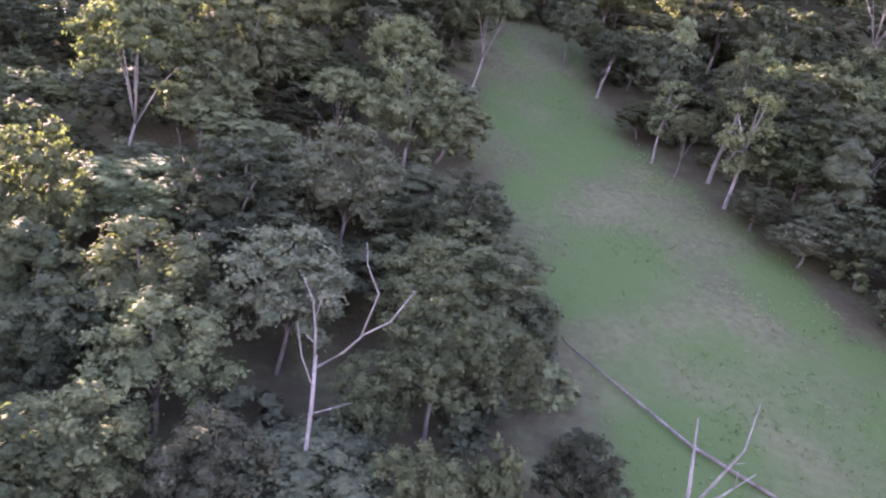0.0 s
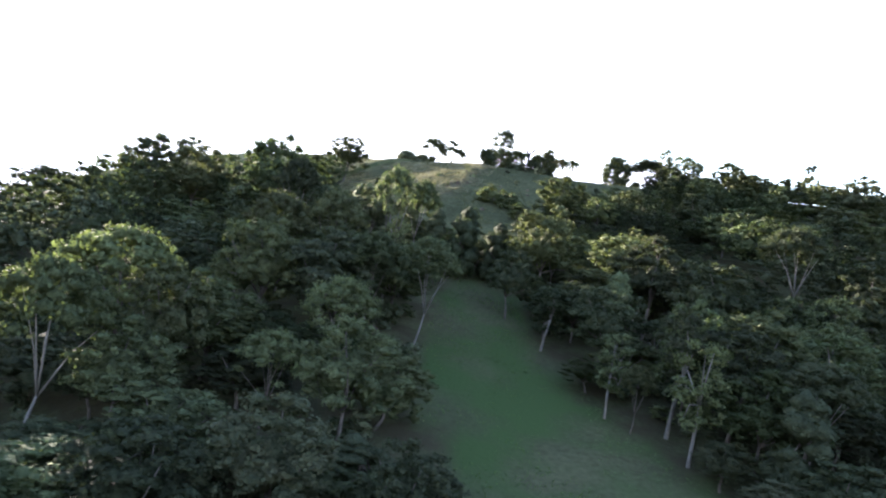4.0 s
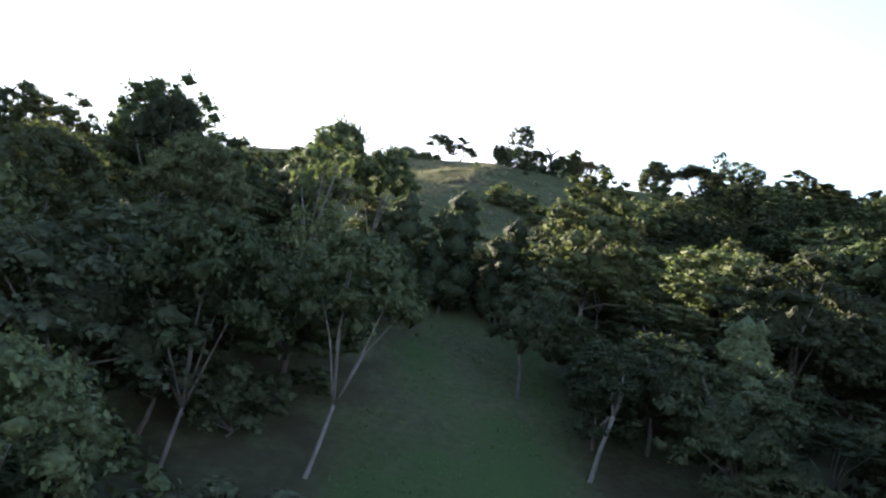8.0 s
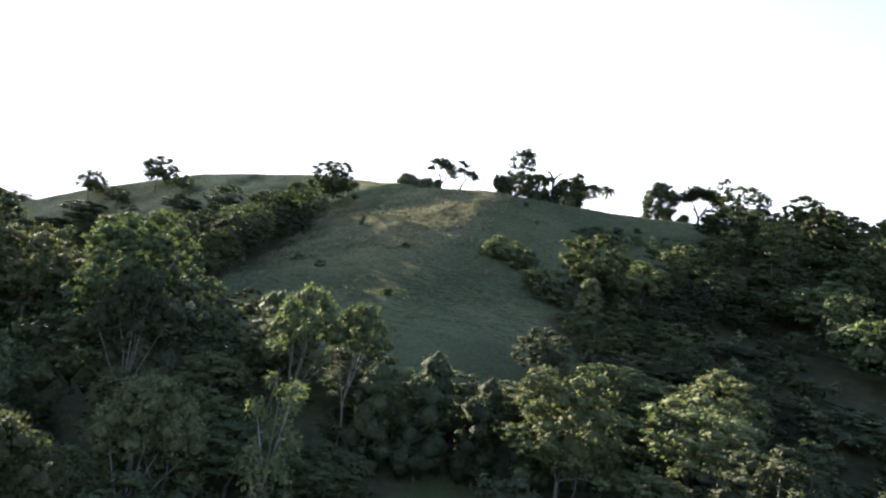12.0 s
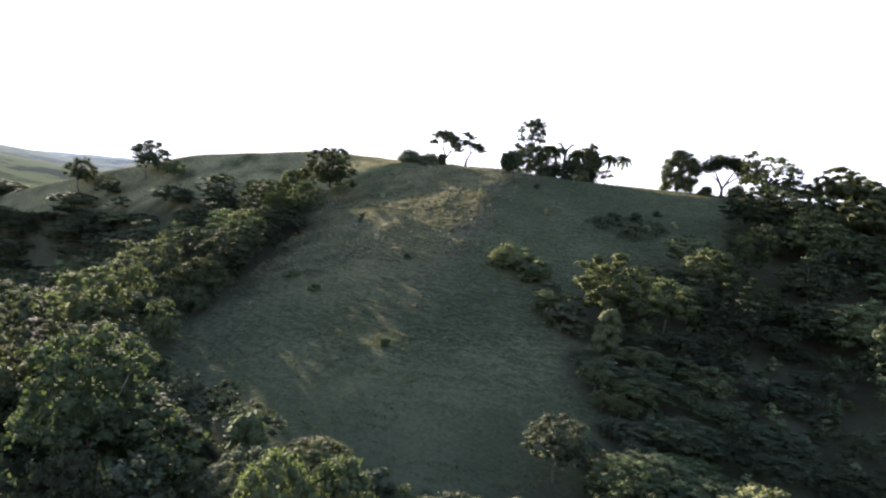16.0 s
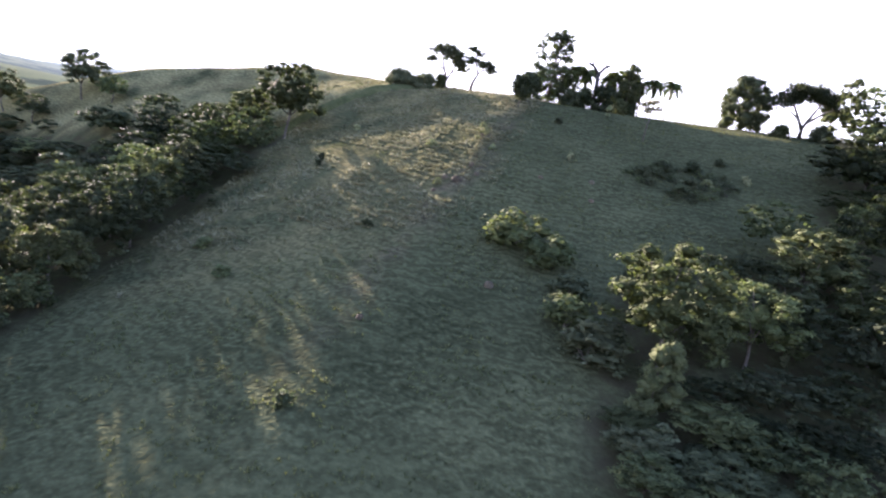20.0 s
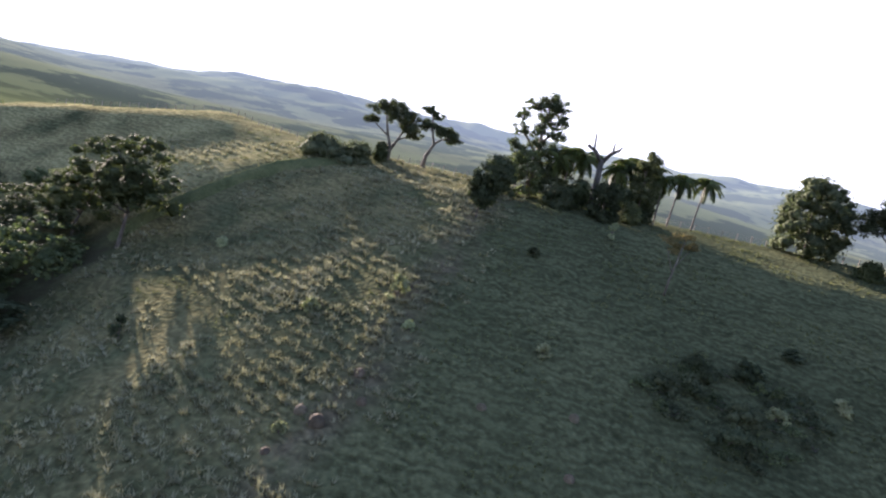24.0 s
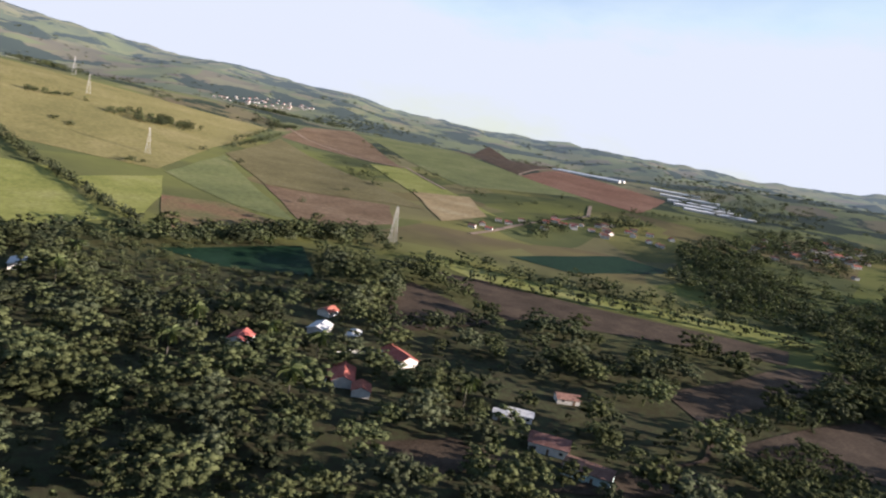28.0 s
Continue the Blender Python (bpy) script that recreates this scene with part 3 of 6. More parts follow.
def trunk_mesh(rng, kind, h, w, puffs):
    fork = {"dome": 0.32, "flat": 0.3, "tall": 0.5, "vine": 0.7, "bush": 0.12, "full": 0.3}[kind] * h
    r0 = (0.009 if kind == "flat" else 0.011) * h + 0.05
    lean = rng.uniform(-0.06, 0.06, 2) * h
    top = np.array((lean[0], lean[1], fork))
    mid = top * 0.5 + np.array((*rng.uniform(-0.02, 0.02, 2) * h, 0))
    pieces = [tube([(0, 0, -0.4), (0, 0, 0.1), mid, top], [r0 * 1.5, r0 * 1.1, r0 * 0.9, r0 * 0.75], 7)]
    for p in puffs[1:: max(1, len(puffs) // 5)]:
        e = np.array(p[:3])
        m = top * 0.6 + e * 0.4 + np.array((0, 0, 0.03 * h)) + rng.uniform(-0.03, 0.03, 3) * h
        pieces.append(tube([top - np.array((0, 0, r0)), m, e], [r0 * 0.6, r0 * 0.38, r0 * 0.14], 5))
    return join(*pieces)


KIND_WORDS = {"dome": ("broadleaf_tree", "round-crowned leafy green tree on the hillside"), "flat": ("umbrella_tree", "flat-topped spreading tree with bare forked limbs"), "tall": ("slender_tree", "slender leafy tree with a pale bare trunk"), "vine": ("vine_covered_tree", "tree smothered in creepers down to its foot"), "bush": ("bush", "low leafy bush on the grassy slope"), "full": ("dense_tree", "dense leafy tree")}


def make_tree(seed, kind, h, w, n_puffs, per, leaf, mat, bark=BARK, core=0.62, fill=False):
    rng = np.random.default_rng(seed)
    name, label = KIND_WORDS[kind]
    root = tagged(new(name), label, "bush" if kind == "bush" else "tree", "trees on the hillside")
    puffs = crown_puffs(rng, kind, h, w, n_puffs)
    part("trunk", trunk_mesh(rng, kind, h, w, puffs), bark, root, smooth=True)
    part("crown", foliage(rng, puffs, leaf, per, core, fill=fill), mat, root, smooth=True)
    return root


# ---- trees near the flight, by place: kind, x, y, height, width ----
GLADE_TREES = [
    ("dome", -6, 38, 9.8, 8.5), ("dome", -14, 37, 10.1, 9.4), ("dome", -11, 32, 8.7, 8.2), ("dome", -17, 33, 8.2, 6.8),
    ("dome", 7, 36, 7.0, 6.1), ("bush", 7, 30, 4.8, 3.9), ("dome", 0, 32, 6.6, 4.8), ("dome", 2, 41, 8.2, 6.8),
    ("dome", 4, 50, 9.5, 7.6), ("dome", -5, 51, 11.3, 9.9), ("dome", -12, 48, 10.6, 11.0), ("dome", -24, 43, 12.8, 8.5),
    ("bush", 10, 42, 5.4, 4.2), ("dome", 11, 29, 5.7, 5.1), ("dome", -12, 25, 8.3, 7.1), ("dome", -6, 25, 7.9, 5.8),
    ("dome", 3, 26, 6.4, 5.3), ("dome", 41, 58, 8.1, 9.3), ("dome", 42, 50, 6.9, 8.9),
]
GLADE_EDGE_TREES = [
    ("tall", 27, 80, 10.1, 5.6), ("flat", 29, 77, 8.0, 4.6), ("tall", 33, 77, 14.5, 9.0), ("tall", 33, 71, 13.0, 8.0), ("dome", 45, 82, 15.1, 12.5),
    ("flat", 75, 127, 20.0, 15.0), ("dome", 54, 82, 14.0, 14.0), ("tall", 23, 99, 9.5, 7.0), ("dome", 41, 109, 17.0, 14.0),
    ("dome", 53, 110, 14.1, 12.3), ("dome", 83, 114, 17.1, 15.0), ("flat", -26, 75, 18.0, 15.0), ("flat", -4, 76, 13.1, 9.3),
    ("flat", 5, 93, 15.0, 10.5), ("flat", -2, 89, 15.5, 10.0), ("flat", -18, 121, 19.0, 9.0), ("flat", -9, 105, 17.0, 10.0), ("flat", -16, 98, 17.5, 11.0),
]
BELT_TREES = [
    ("vine", 12, 123, 13.5, 7.6), ("vine", 6.5, 122, 12.0, 6.2), ("vine", 18, 124, 11.5, 6.6), ("flat", -1.5, 123, 18.0, 8.5),
    ("flat", 3.5, 126, 16.0, 8.5), ("dome", 25.5, 119, 17.0, 13.5), ("dome", 19, 109, 11.4, 8.0), ("dome", 24, 103, 8.5, 7.0),
    ("dome", 41, 124, 13.6, 14.1), ("dome", 47, 134, 13.0, 12.1), ("dome", 28, 149, 9.0, 8.9), ("dome", -25.5, 138.4, 20.5, 15.0),
    ("dome", -31, 153, 14.1, 13.0), ("dome", -42, 146, 17, 14.0), ("vine", -8, 138, 11.0, 7.0), ("dome", 34, 137, 10.0, 9.0),
]
SPUR_TREES = [
    ("dome", 44.8, 195, 16.8, 17.0), ("dome", 71, 214, 13.2, 14.0), ("dome", 75, 203, 12.0, 13.0), ("bush", 28.2, 222.5, 7.0, 13.0),
    ("bush", 34, 201, 5.6, 11.0), ("dome", 90, 208, 14.3, 15.0), ("dome", 91, 189, 14.3, 15.0), ("dome", 102, 233, 14.7, 15.0),
    ("dome", 57, 199, 12.2, 12.6), ("vine", 42.3, 187, 9.3, 6.5), ("bush", 33.0, 218, 6.0, 11.0), ("bush", 36, 195, 5.8, 11.5),
    ("bush", 35, 209, 4.2, 9.0), ("dome", 84, 226, 11.0, 11.0), ("dome", 97, 250, 10.0, 11.0), ("dome", 64, 206, 10.0, 11.0),
]
FLANK_TREES = [
    ("dome", -57, 162, 20.5, 15.0), ("dome", -49.4, 211, 17.0, 15.0), ("dome", -45, 178, 16.0, 13.0),
    # the first three are added at the wood's edge to shade the meadow
    ("dome", -47, 231, 16.0, 14.0), ("dome", -38, 222, 14.5, 13.0), ("dome", -37, 210, 11.5, 11.0), ("dome", -55, 246, 15.5, 13.0), ("dome", -59, 229, 14.1, 13.0), ("dome", -26.5, 290, 20.0, 19.0), ("dome", -38, 297, 13.0, 14.0),
    ("dome", -47, 297, 12.0, 13.0), ("dome", -48, 258, 14.0, 13.5), ("dome", -38, 257, 12.5, 13.0), ("dome", -37, 270, 13.0, 12.0),
]
WEST_TREES = [
    # two more added to keep low sun off the meadow
    ("dome", -36.5, 232, 15.0, 12.5), ("dome", -39, 245, 15.0, 12.5),
    ("dome", -62, 262, 12.2, 13.0), ("dome", -108, 346, 17.0, 17.0), ("dome", -44, 240, 14.0, 13.0), ("bush", -40, 312, 4.5, 7.0), ("bush", -58, 318, 4.5, 7.0), ("dome", -94, 338, 9.0, 10.0), ("dome", -168, 340, 19.0, 15.0), ("dome", -136, 350, 15.0, 14.0), ("dome", -120, 340, 10.0, 12.0),
]

STOCK = {
    "dome": [make_tree(11 + k, "dome", 14, 11, n, 54, 0.31, mat, BARK, 0.64) for k, (n, mat) in enumerate(((78, LEAF), (66, LEAF_DARK), (72, LEAF_YELLOW), (84, LEAF), (76, LEAF_GREY), (70, LEAF), (80, LEAF_DARK)))],
    "flat": [make_tree(21, "flat", 14, 13, 56, 56, 0.3, LEAF, PALE_BARK, 0.6), make_tree(22, "flat", 14, 13, 62, 52, 0.29, LEAF_DARK, PALE_BARK, 0.6), make_tree(23, "flat", 14, 13, 58, 54, 0.3, LEAF, BARK, 0.6)],
    "tall": [make_tree(31, "tall", 14, 8, 30, 69, 0.30, LEAF_DARK, PALE_BARK, 0.5), make_tree(32, "tall", 14, 8, 34, 63, 0.30, LEAF, PALE_BARK, 0.5)],
    "vine": [make_tree(41, "vine", 12, 7, 40, 84, 0.27, LEAF, BARK, 0.85), make_tree(42, "vine", 12, 7, 44, 78, 0.27, LEAF_DARK, BARK, 0.85)],
    "bush": [make_tree(51, "bush", 5, 6, 20, 50, 0.32, LEAF), make_tree(52, "bush", 5, 6, 22, 46, 0.32, LEAF_GREY), make_tree(53, "bush", 5, 6, 20, 50, 0.32, LEAF_YELLOW)],
}
SIZE = {"dome": (14, 11), "flat": (14, 13), "tall": (14, 8), "vine": (12, 7), "bush": (5, 6)}
PLACES = []


def plant(kind, x, y, h, w, pick):
    PLACES.append((kind, x, y, h, w, pick))


pick_rng = random.Random(5)
for rows in (GLADE_TREES, GLADE_EDGE_TREES, BELT_TREES, SPUR_TREES, FLANK_TREES, WEST_TREES):
    for kind, x, y, h, w in rows:
        plant(kind, x, y, h, w, pick_rng.random())


def far_from_places(x, y, gap):
    return all((x - p[1]) ** 2 + (y - p[2]) ** 2 > (gap + 0.22 * p[4]) ** 2 for p in PLACES)


def on_open_ground(x, y):
    return bool(inside(x, y, GLADE) | inside(x, y, MEADOW))


def wooded(x, y):
    """The woods of the hill: everything but the open grass, as far as the foot of the slopes."""
    return not on_open_ground(x, y) and -330 < x < 260 and -40 < y < crest_y(x) + (15 if x > -110 else 90) and z_at(x, y) > 12.5


# the woods on both sides of the flight, tree by tree
stand = random.Random(9)
wood_rest, wood_near, wood_far, brush = [], [], [], []
for gx in range(-330, 260, 5):
    for gy in range(-30, 430, 5):
        x, y = gx + stand.uniform(-2, 2), gy + stand.uniform(-2, 2)
        roll, pick, size, spread, low = (stand.random() for _ in range(5))
        if not wooded(x, y) or (abs(x) < 9 and y < 14) or (8 < x < 34 and y < 30):
            continue
        kind = "dome" if roll < 0.72 else "flat" if roll < 0.8 else "tall" if roll < 0.86 else "vine" if roll < 0.94 else "bush"
        h = {"dome": 10.0, "flat": 12.0, "tall": 12.0, "vine": 9.0, "bush": 4.5}[kind] * (0.6 + 0.85 * size * size + 0.1 * size)
        if x < -70 and y > 200:
            h *= 0.72
        if y < 60 and x < 14:
            h *= 0.7
        if 26 < x < 80 and 126 < y < 192:           # low growth in the shaded gully
            h *= 0.48
        w = {"dome": 10.5, "flat": 10.5, "tall": 7.5, "vine": 6.5, "bush": 6.0}[kind] * (0.75 + 0.55 * spread)
        close = -60 < x < 80 and y < 226
        if close and low < 0.9:
            brush.append(("bush", x + 2.4, y + 2.2, 2.0 + 2.6 * low, 3.5 + 3 * size, spread))
        if not close and low < (0.66 if -110 < x < 130 and y > 60 else 0.72 if x > -112 else 0.5):
            continue
        if not close:
            w *= 1.35
            h *= 1.05
        if close and (on_open_ground(x + 0.44 * w, y) or on_open_ground(x - 0.44 * w, y)):
            w, h = 0.6 * w, 0.75 * h                # only slimmer trees at the edge of the grass
            if y < 120 and on_open_ground(x + 0.44 * w, y):
                continue
        if not far_from_places(x, y, 2.4 if close else 2.0):
            continue
        (wood_near if close else wood_rest if x > -112 else wood_far).append((kind, x, y, h, w, pick))
wood_near.sort(key=lambda p: abs(p[1] - 0.13 * p[2] - 4) + 0.16 * p[2])
kept = []
for spot in wood_near:
    if all((spot[1] - q[1]) ** 2 + (spot[2] - q[2]) ** 2 > (0.24 * (spot[4] + q[4])) ** 2 for q in kept):
        kept.append(spot)
for spot in kept[:175]:
    plant(*spot)
wood_rest += kept[175:]
brush = [b for b in brush if not on_open_ground(b[1], b[2])]

first = {}
for i, (kind, x, y, h, w, pick) in enumerate(PLACES):
    root = STOCK[kind][int(pick * len(STOCK[kind]))]
    sw, sh = w / SIZE[kind][1], h / SIZE[kind][0]
    m = pose(x, y, z_at(x, y) - 0.15, 0, 0, 360 * ((pick * 37.7) % 1)) @ Matrix.Diagonal((sw, sw, sh, 1))
    if root not in first:
        first[root] = m
    else:
        copy_thing(root, m)
for root, m in first.items():
    root.matrix_basis = m


# ---- the rest of the woods, too many to count ----
def template(seed, kind, h, w, n_puffs, per, leaf, core=0.66):
    rng = np.random.default_rng(seed)
    puffs = crown_puffs(rng, kind, h, w, n_puffs)
    v, f = foliage(rng, puffs, leaf, per, core)
    quads = np.array([q if len(q) == 4 else q + q[-1:] for q in f])
    return v, quads


def woods(name, label, spots, templates, mats, sink=0.3, pale=-0.42):
    """One mesh of many trees: (kind, x, y, h, w, pick) each from a template of the kind."""
    vs, fs, ms, ts, base = [], [], [], [], 0
    for kind, x, y, h, w, pick in spots:
        options, (th, tw) = templates[kind]
        v, q = options[int(pick * 97) % len(options)]
        a = pick * 61.0
        c, s = math.cos(a), math.sin(a)
        sw, sh = w / tw, h / th
        vs.append(np.stack(((v[:, 0] * c - v[:, 1] * s) * sw + x, (v[:, 0] * s + v[:, 1] * c) * sw + y, v[:, 2] * sh + z_at(x, y) - sink), 1))
        fs.append(q + base)
        ms.append(np.full(len(q), int(pick * 1013) % len(mats)))
        ts.append(np.full(len(q), pale + 0.8 * ((pick * 571.3) % 1)))
        base += len(v)
    faces = [q if q[2] != q[3] else q[:3] for q in np.concatenate(fs).tolist()]
    me = bpy.data.meshes.new(name)
    me.from_pydata(np.concatenate(vs).tolist(), [], faces)
    for m in mats:
        me.materials.append(m)
    me.polygons.foreach_set("material_index", np.concatenate(ms).astype(np.int32))
    me.polygons.foreach_set("use_smooth", np.ones(len(me.polygons), bool))
    me.attributes.new("tint", "FLOAT", "FACE").data.foreach_set("value", np.concatenate(ts).astype(np.float32))
    return tagged(new(name, me), label, "woods", kind="stuff")


MID = {"dome": ([template(61, "dome", 14, 11, 40, 19, 0.5, 0.55), template(62, "dome", 14, 11, 46, 18, 0.5, 0.55), template(67, "dome", 14, 11, 43, 18, 0.5, 0.55)], (14, 11)), "flat": ([template(63, "flat", 14, 13, 30, 22, 0.48, 0.5)], (14, 13)),
       "tall": ([template(64, "tall", 14, 8, 26, 22, 0.44, 0.5)], (14, 8)), "vine": ([template(65, "vine", 12, 7, 24, 22, 0.42, 0.5)], (12, 7)), "bush": ([template(66, "bush", 5, 6, 12, 22, 0.36, 0.55)], (5, 6))}
LOW = {"dome": ([template(71, "dome", 14, 11, 7, 6, 2.0), template(72, "dome", 14, 11, 8, 5, 1.9)], (14, 11)), "tall": ([template(73, "tall", 14, 8, 6, 6, 1.5)], (14, 8)), "bush": ([template(74, "bush", 5, 6, 5, 8, 1.0)], (5, 6))}
FARM = {"dome": ([template(77, "dome", 14, 11, 26, 20, 0.55, 0.74), template(78, "dome", 14, 11, 28, 20, 0.55, 0.74), template(81, "full", 14, 11, 26, 20, 0.55, 0.74)], (14, 11)), "tall": ([template(79, "tall", 14, 8, 18, 16, 0.55, 0.7)], (14, 8)), "bush": ([template(80, "bush", 5, 6, 8, 12, 0.5, 0.7)], (5, 6))}
SPECK = {"dome": ([template(82, "dome", 14, 11, 7, 2, 2.4), template(83, "dome", 14, 11, 8, 2, 2.2)], (14, 11)), "tall": ([template(84, "tall", 14, 8, 6, 2, 2.0)], (14, 8)), "bush": ([template(85, "bush", 5, 6, 5, 2, 1.2)], (5, 6))}
def behind(p):
    """Woods on the far eastern side, which lie beyond the flight's view."""
    return p[1] > 40 + 0.74 * max(p[2], 0)


woods("eastern_woods", "dense green woodland on the eastern slopes", [("dome" if p[0] in ("flat", "vine") else p[0], *p[1:]) for p in wood_rest if behind(p)], LOW, [LEAF, LEAF_DARK, LEAF_YELLOW, LEAF])
woods("hillside_woods", "dense mixed green woodland covering the hillside", [p for p in wood_rest if not behind(p) and -78 < p[1] < 115 and p[2] < 315], MID, [LEAF, LEAF_DARK, LEAF_YELLOW, LEAF, LEAF_GREY, LEAF_DARK])
woods("ridge_woods", "green woodland on the upper flanks of the hill", [("dome" if p[0] in ("flat", "vine") else p[0], *p[1:]) for p in wood_rest if not behind(p) and not (-78 < p[1] < 115 and p[2] < 315)], FARM, [LEAF, LEAF_DARK, LEAF_YELLOW, LEAF, LEAF_GREY, LEAF_DARK])
woods("lower_woods", "green woodland on the western foot of the hill", [("dome" if k in ("flat", "vine") else k, x, y, h, w * 1.15, p) for k, x, y, h, w, p in wood_far], FARM, [LEAF, LEAF_DARK, LEAF_YELLOW, LEAF])
woods("undergrowth", "low tangled green undergrowth between the trees", brush, {"bush": ([template(75, "bush", 5, 6, 6, 12, 0.7), template(76, "bush", 5, 6, 7, 10, 0.7)], (5, 6))}, [LEAF, LEAF_DARK, LEAF_GREY])


# ---- the ridge and the open slope ----
def frond_mesh(seed, length, leaflets=24):
    """A palm frond: an arched rachis with drooping leaflets on both sides."""
    rng = np.random.default_rng(seed)
    s = np.linspace(0, 1, 9)
    spine = np.stack((s * length * 0.86, np.zeros(9), length * (0.5 * s - 1.0 * s ** 2.1)), 1)
    v, f = tube(spine, 0.05 * (1 - 0.8 * s), 4)
    pieces = [(v, f)]
    for k in range(leaflets):
        t = 0.12 + 0.86 * k / leaflets
        p = np.array([np.interp(t, s, spine[:, i]) for i in range(3)])
        for side in (-1, 1):
            l = length * 0.3 * (1 - 0.65 * abs(t - 0.45)) * rng.uniform(0.8, 1.15)
            tip = p + np.array((l * 0.4, side * l * 0.6, -l * rng.uniform(0.5, 0.95)))
            mid = (p + tip) / 2 + np.array((0, 0, 0.09 * l))
            w = np.array((0.075, 0, 0.02)) * length / 3
            pieces.append((np.array((p - w, p + w, mid + w, mid - w, tip)), [[0, 1, 2, 3], [3, 2, 4]]))
    return join(*pieces)


FRONDS = [frond_mesh(s, 3.2) for s in (1, 2, 3)]
FROND_DATA = []


def palm(x, y, h, lean=0.0, turn=0.0, n=13, size=1.0, words="feather palm with a slim grey trunk and drooping fronds"):
    root = tagged(new("palm_tree"), words, "palm", "palms")
    root.matrix_basis = pose(x, y, z_at(x, y) - 0.1)
    top = np.array((lean * math.cos(turn), lean * math.sin(turn), h))
    r = 0.13 * size
    part("trunk", tube([(0, 0, -0.3), (0, 0, 0.3), top * np.array((0.3, 0.3, 0.55)), top], [r * 1.5, r * 1.15, r, r * 0.85], 8), BARK, root, smooth=True)
    if not FROND_DATA:
        for data in FRONDS:
            ob = part("frond", data, PALM_LEAF)
            FROND_DATA.append(ob.data)
            bpy.data.objects.remove(ob)
    for k in range(n):
        ob = new("frond", FROND_DATA[k % 3])
        ob.parent = root
        tilt = (-34, -4, 24, 52)[k % 4] + 7 * math.sin(5 * k)
        ob.matrix_basis = pose(*top, 0, 0, 360 * k * 0.382 + 57 * turn) @ pose(0, 0, 0, 0, tilt, 0) @ Matrix.Diagonal((size, size, size, 1))
    return root


def single_tree(name, label, x, y, h, w, kind, seed, mat, bark=BARK, n=46, per=80, leaf=0.36, category="tree"):
    root = make_tree(seed, kind, h, w, n, per, leaf, mat, bark, 0.62, fill=True)
    root.name = name
    tagged(root, label, category)
    root.matrix_basis = pose(x, y, z_at(x, y) - 0.1, 0, 0, 40 * seed)
    return root


def limbed_tree(name, label, x, y, h, limbs, tufts, mat, seed, bark=BARK, leaf=0.3, per=72, lean=0.0, full=1.42):
    """An open tree: limbs are lists of points with a radius at each end, tufts are clumps of leaves."""
    root = tagged(new(name), label, "tree", "trees along the ridge")
    tall = max(q[2] for pts, a, b in limbs for q in pts)
    k = h / max([tall] + [t[2] + t[4] for t in tufts])
    root.matrix_basis = pose(x, y, z_at(x, y) - 0.1) @ Matrix(((1, 0, -lean, 0), (0, 1, 0, 0), (0, 0, 1, 0), (0, 0, 0, 1)))
    rng = np.random.default_rng(seed)
    stout = 1.4 if tufts else 0.8
    wood = [tube(np.array(pts) * k, np.linspace(a, b, len(pts)) * k * stout, 7) for pts, a, b in limbs]
    joints = np.array([np.array(p) * (1 - s) + np.array(q) * s for pts, a, b in limbs for p, q in zip(pts[:-1], pts[1:]) for s in (0.3, 0.65, 1.0)]) * k
    clumps = []
    for t in tufts:
        t = np.array(t, float) * k * np.array((1, 1, 1, full, full * 1.1))
        below = joints[joints[:, 2] < t[2] - 0.25 * k]
        foot = below[np.argmin(np.linalg.norm(below - t[:3], axis=1))]
        bend = (foot + t[:3]) / 2 + rng.normal(size=3) * 0.12 * k
        wood.append(tube([foot, bend, t[:3]], [0.075 * k, 0.055 * k, 0.03 * k], 5))
        for _ in range(18):
            w = rng.normal(size=3)
            w *= rng.uniform(0.25, 0.95) / np.linalg.norm(w)
            spot = t[:3] + w * np.array((t[3], t[3], t[4]))
            size = t[3] * rng.uniform(0.24, 0.46)
            clumps.append((*spot, size, size * rng.uniform(0.5, 0.75)))
            if _ % 3 == 0:
                wood.append(tube([t[:3], (t[:3] + spot) / 2 + (0, 0, -0.05), spot], [0.03 * k, 0.022 * k, 0.012 * k], 4))
    part("trunk", join(*wood), bark, root, smooth=True)
    if clumps:
        part("crown", foliage(rng, clumps, leaf, per, core=0.4, fill=True), mat, root, smooth=True)
    return root


# two wind-shaped trees by the fence
limbed_tree("ridge_tree", "wind-shaped tree with tiers of dark foliage on the ridge", 10.5, 331, 13,
            [([(0, 0, -0.3), (0.2, 0, 2.5), (-0.6, 0.2, 5.0), (-1.4, 0.3, 9.0)], 0.32, 0.12), ([(0.2, 0, 2.0), (1.6, 0.3, 4.5), (3.0, 0, 7.5)], 0.24, 0.08), ([(1.2, 0.2, 4.0), (3.8, 0.1, 5.2)], 0.14, 0.06), ([(-0.5, 0.2, 4.6), (-3.2, 0.4, 6.6)], 0.14, 0.06)],
            [(-2.6, 0, 9.6, 1.7, 0.8), (-0.6, 0.4, 10.4, 1.8, 0.8), (-3.6, 0, 7.4, 1.4, 0.6), (1.4, 0, 9.4, 2.1, 1.1), (3.2, 0.4, 8.4, 1.8, 1.0), (4.0, -0.2, 6.8, 1.5, 0.8), (4.4, 0, 5.2, 1.4, 0.7), (0.2, -0.3, 8.2, 1.4, 0.8), (2.4, 0.2, 6.6, 1.3, 0.8)], LEAF_DARK, 81, lean=0.16)
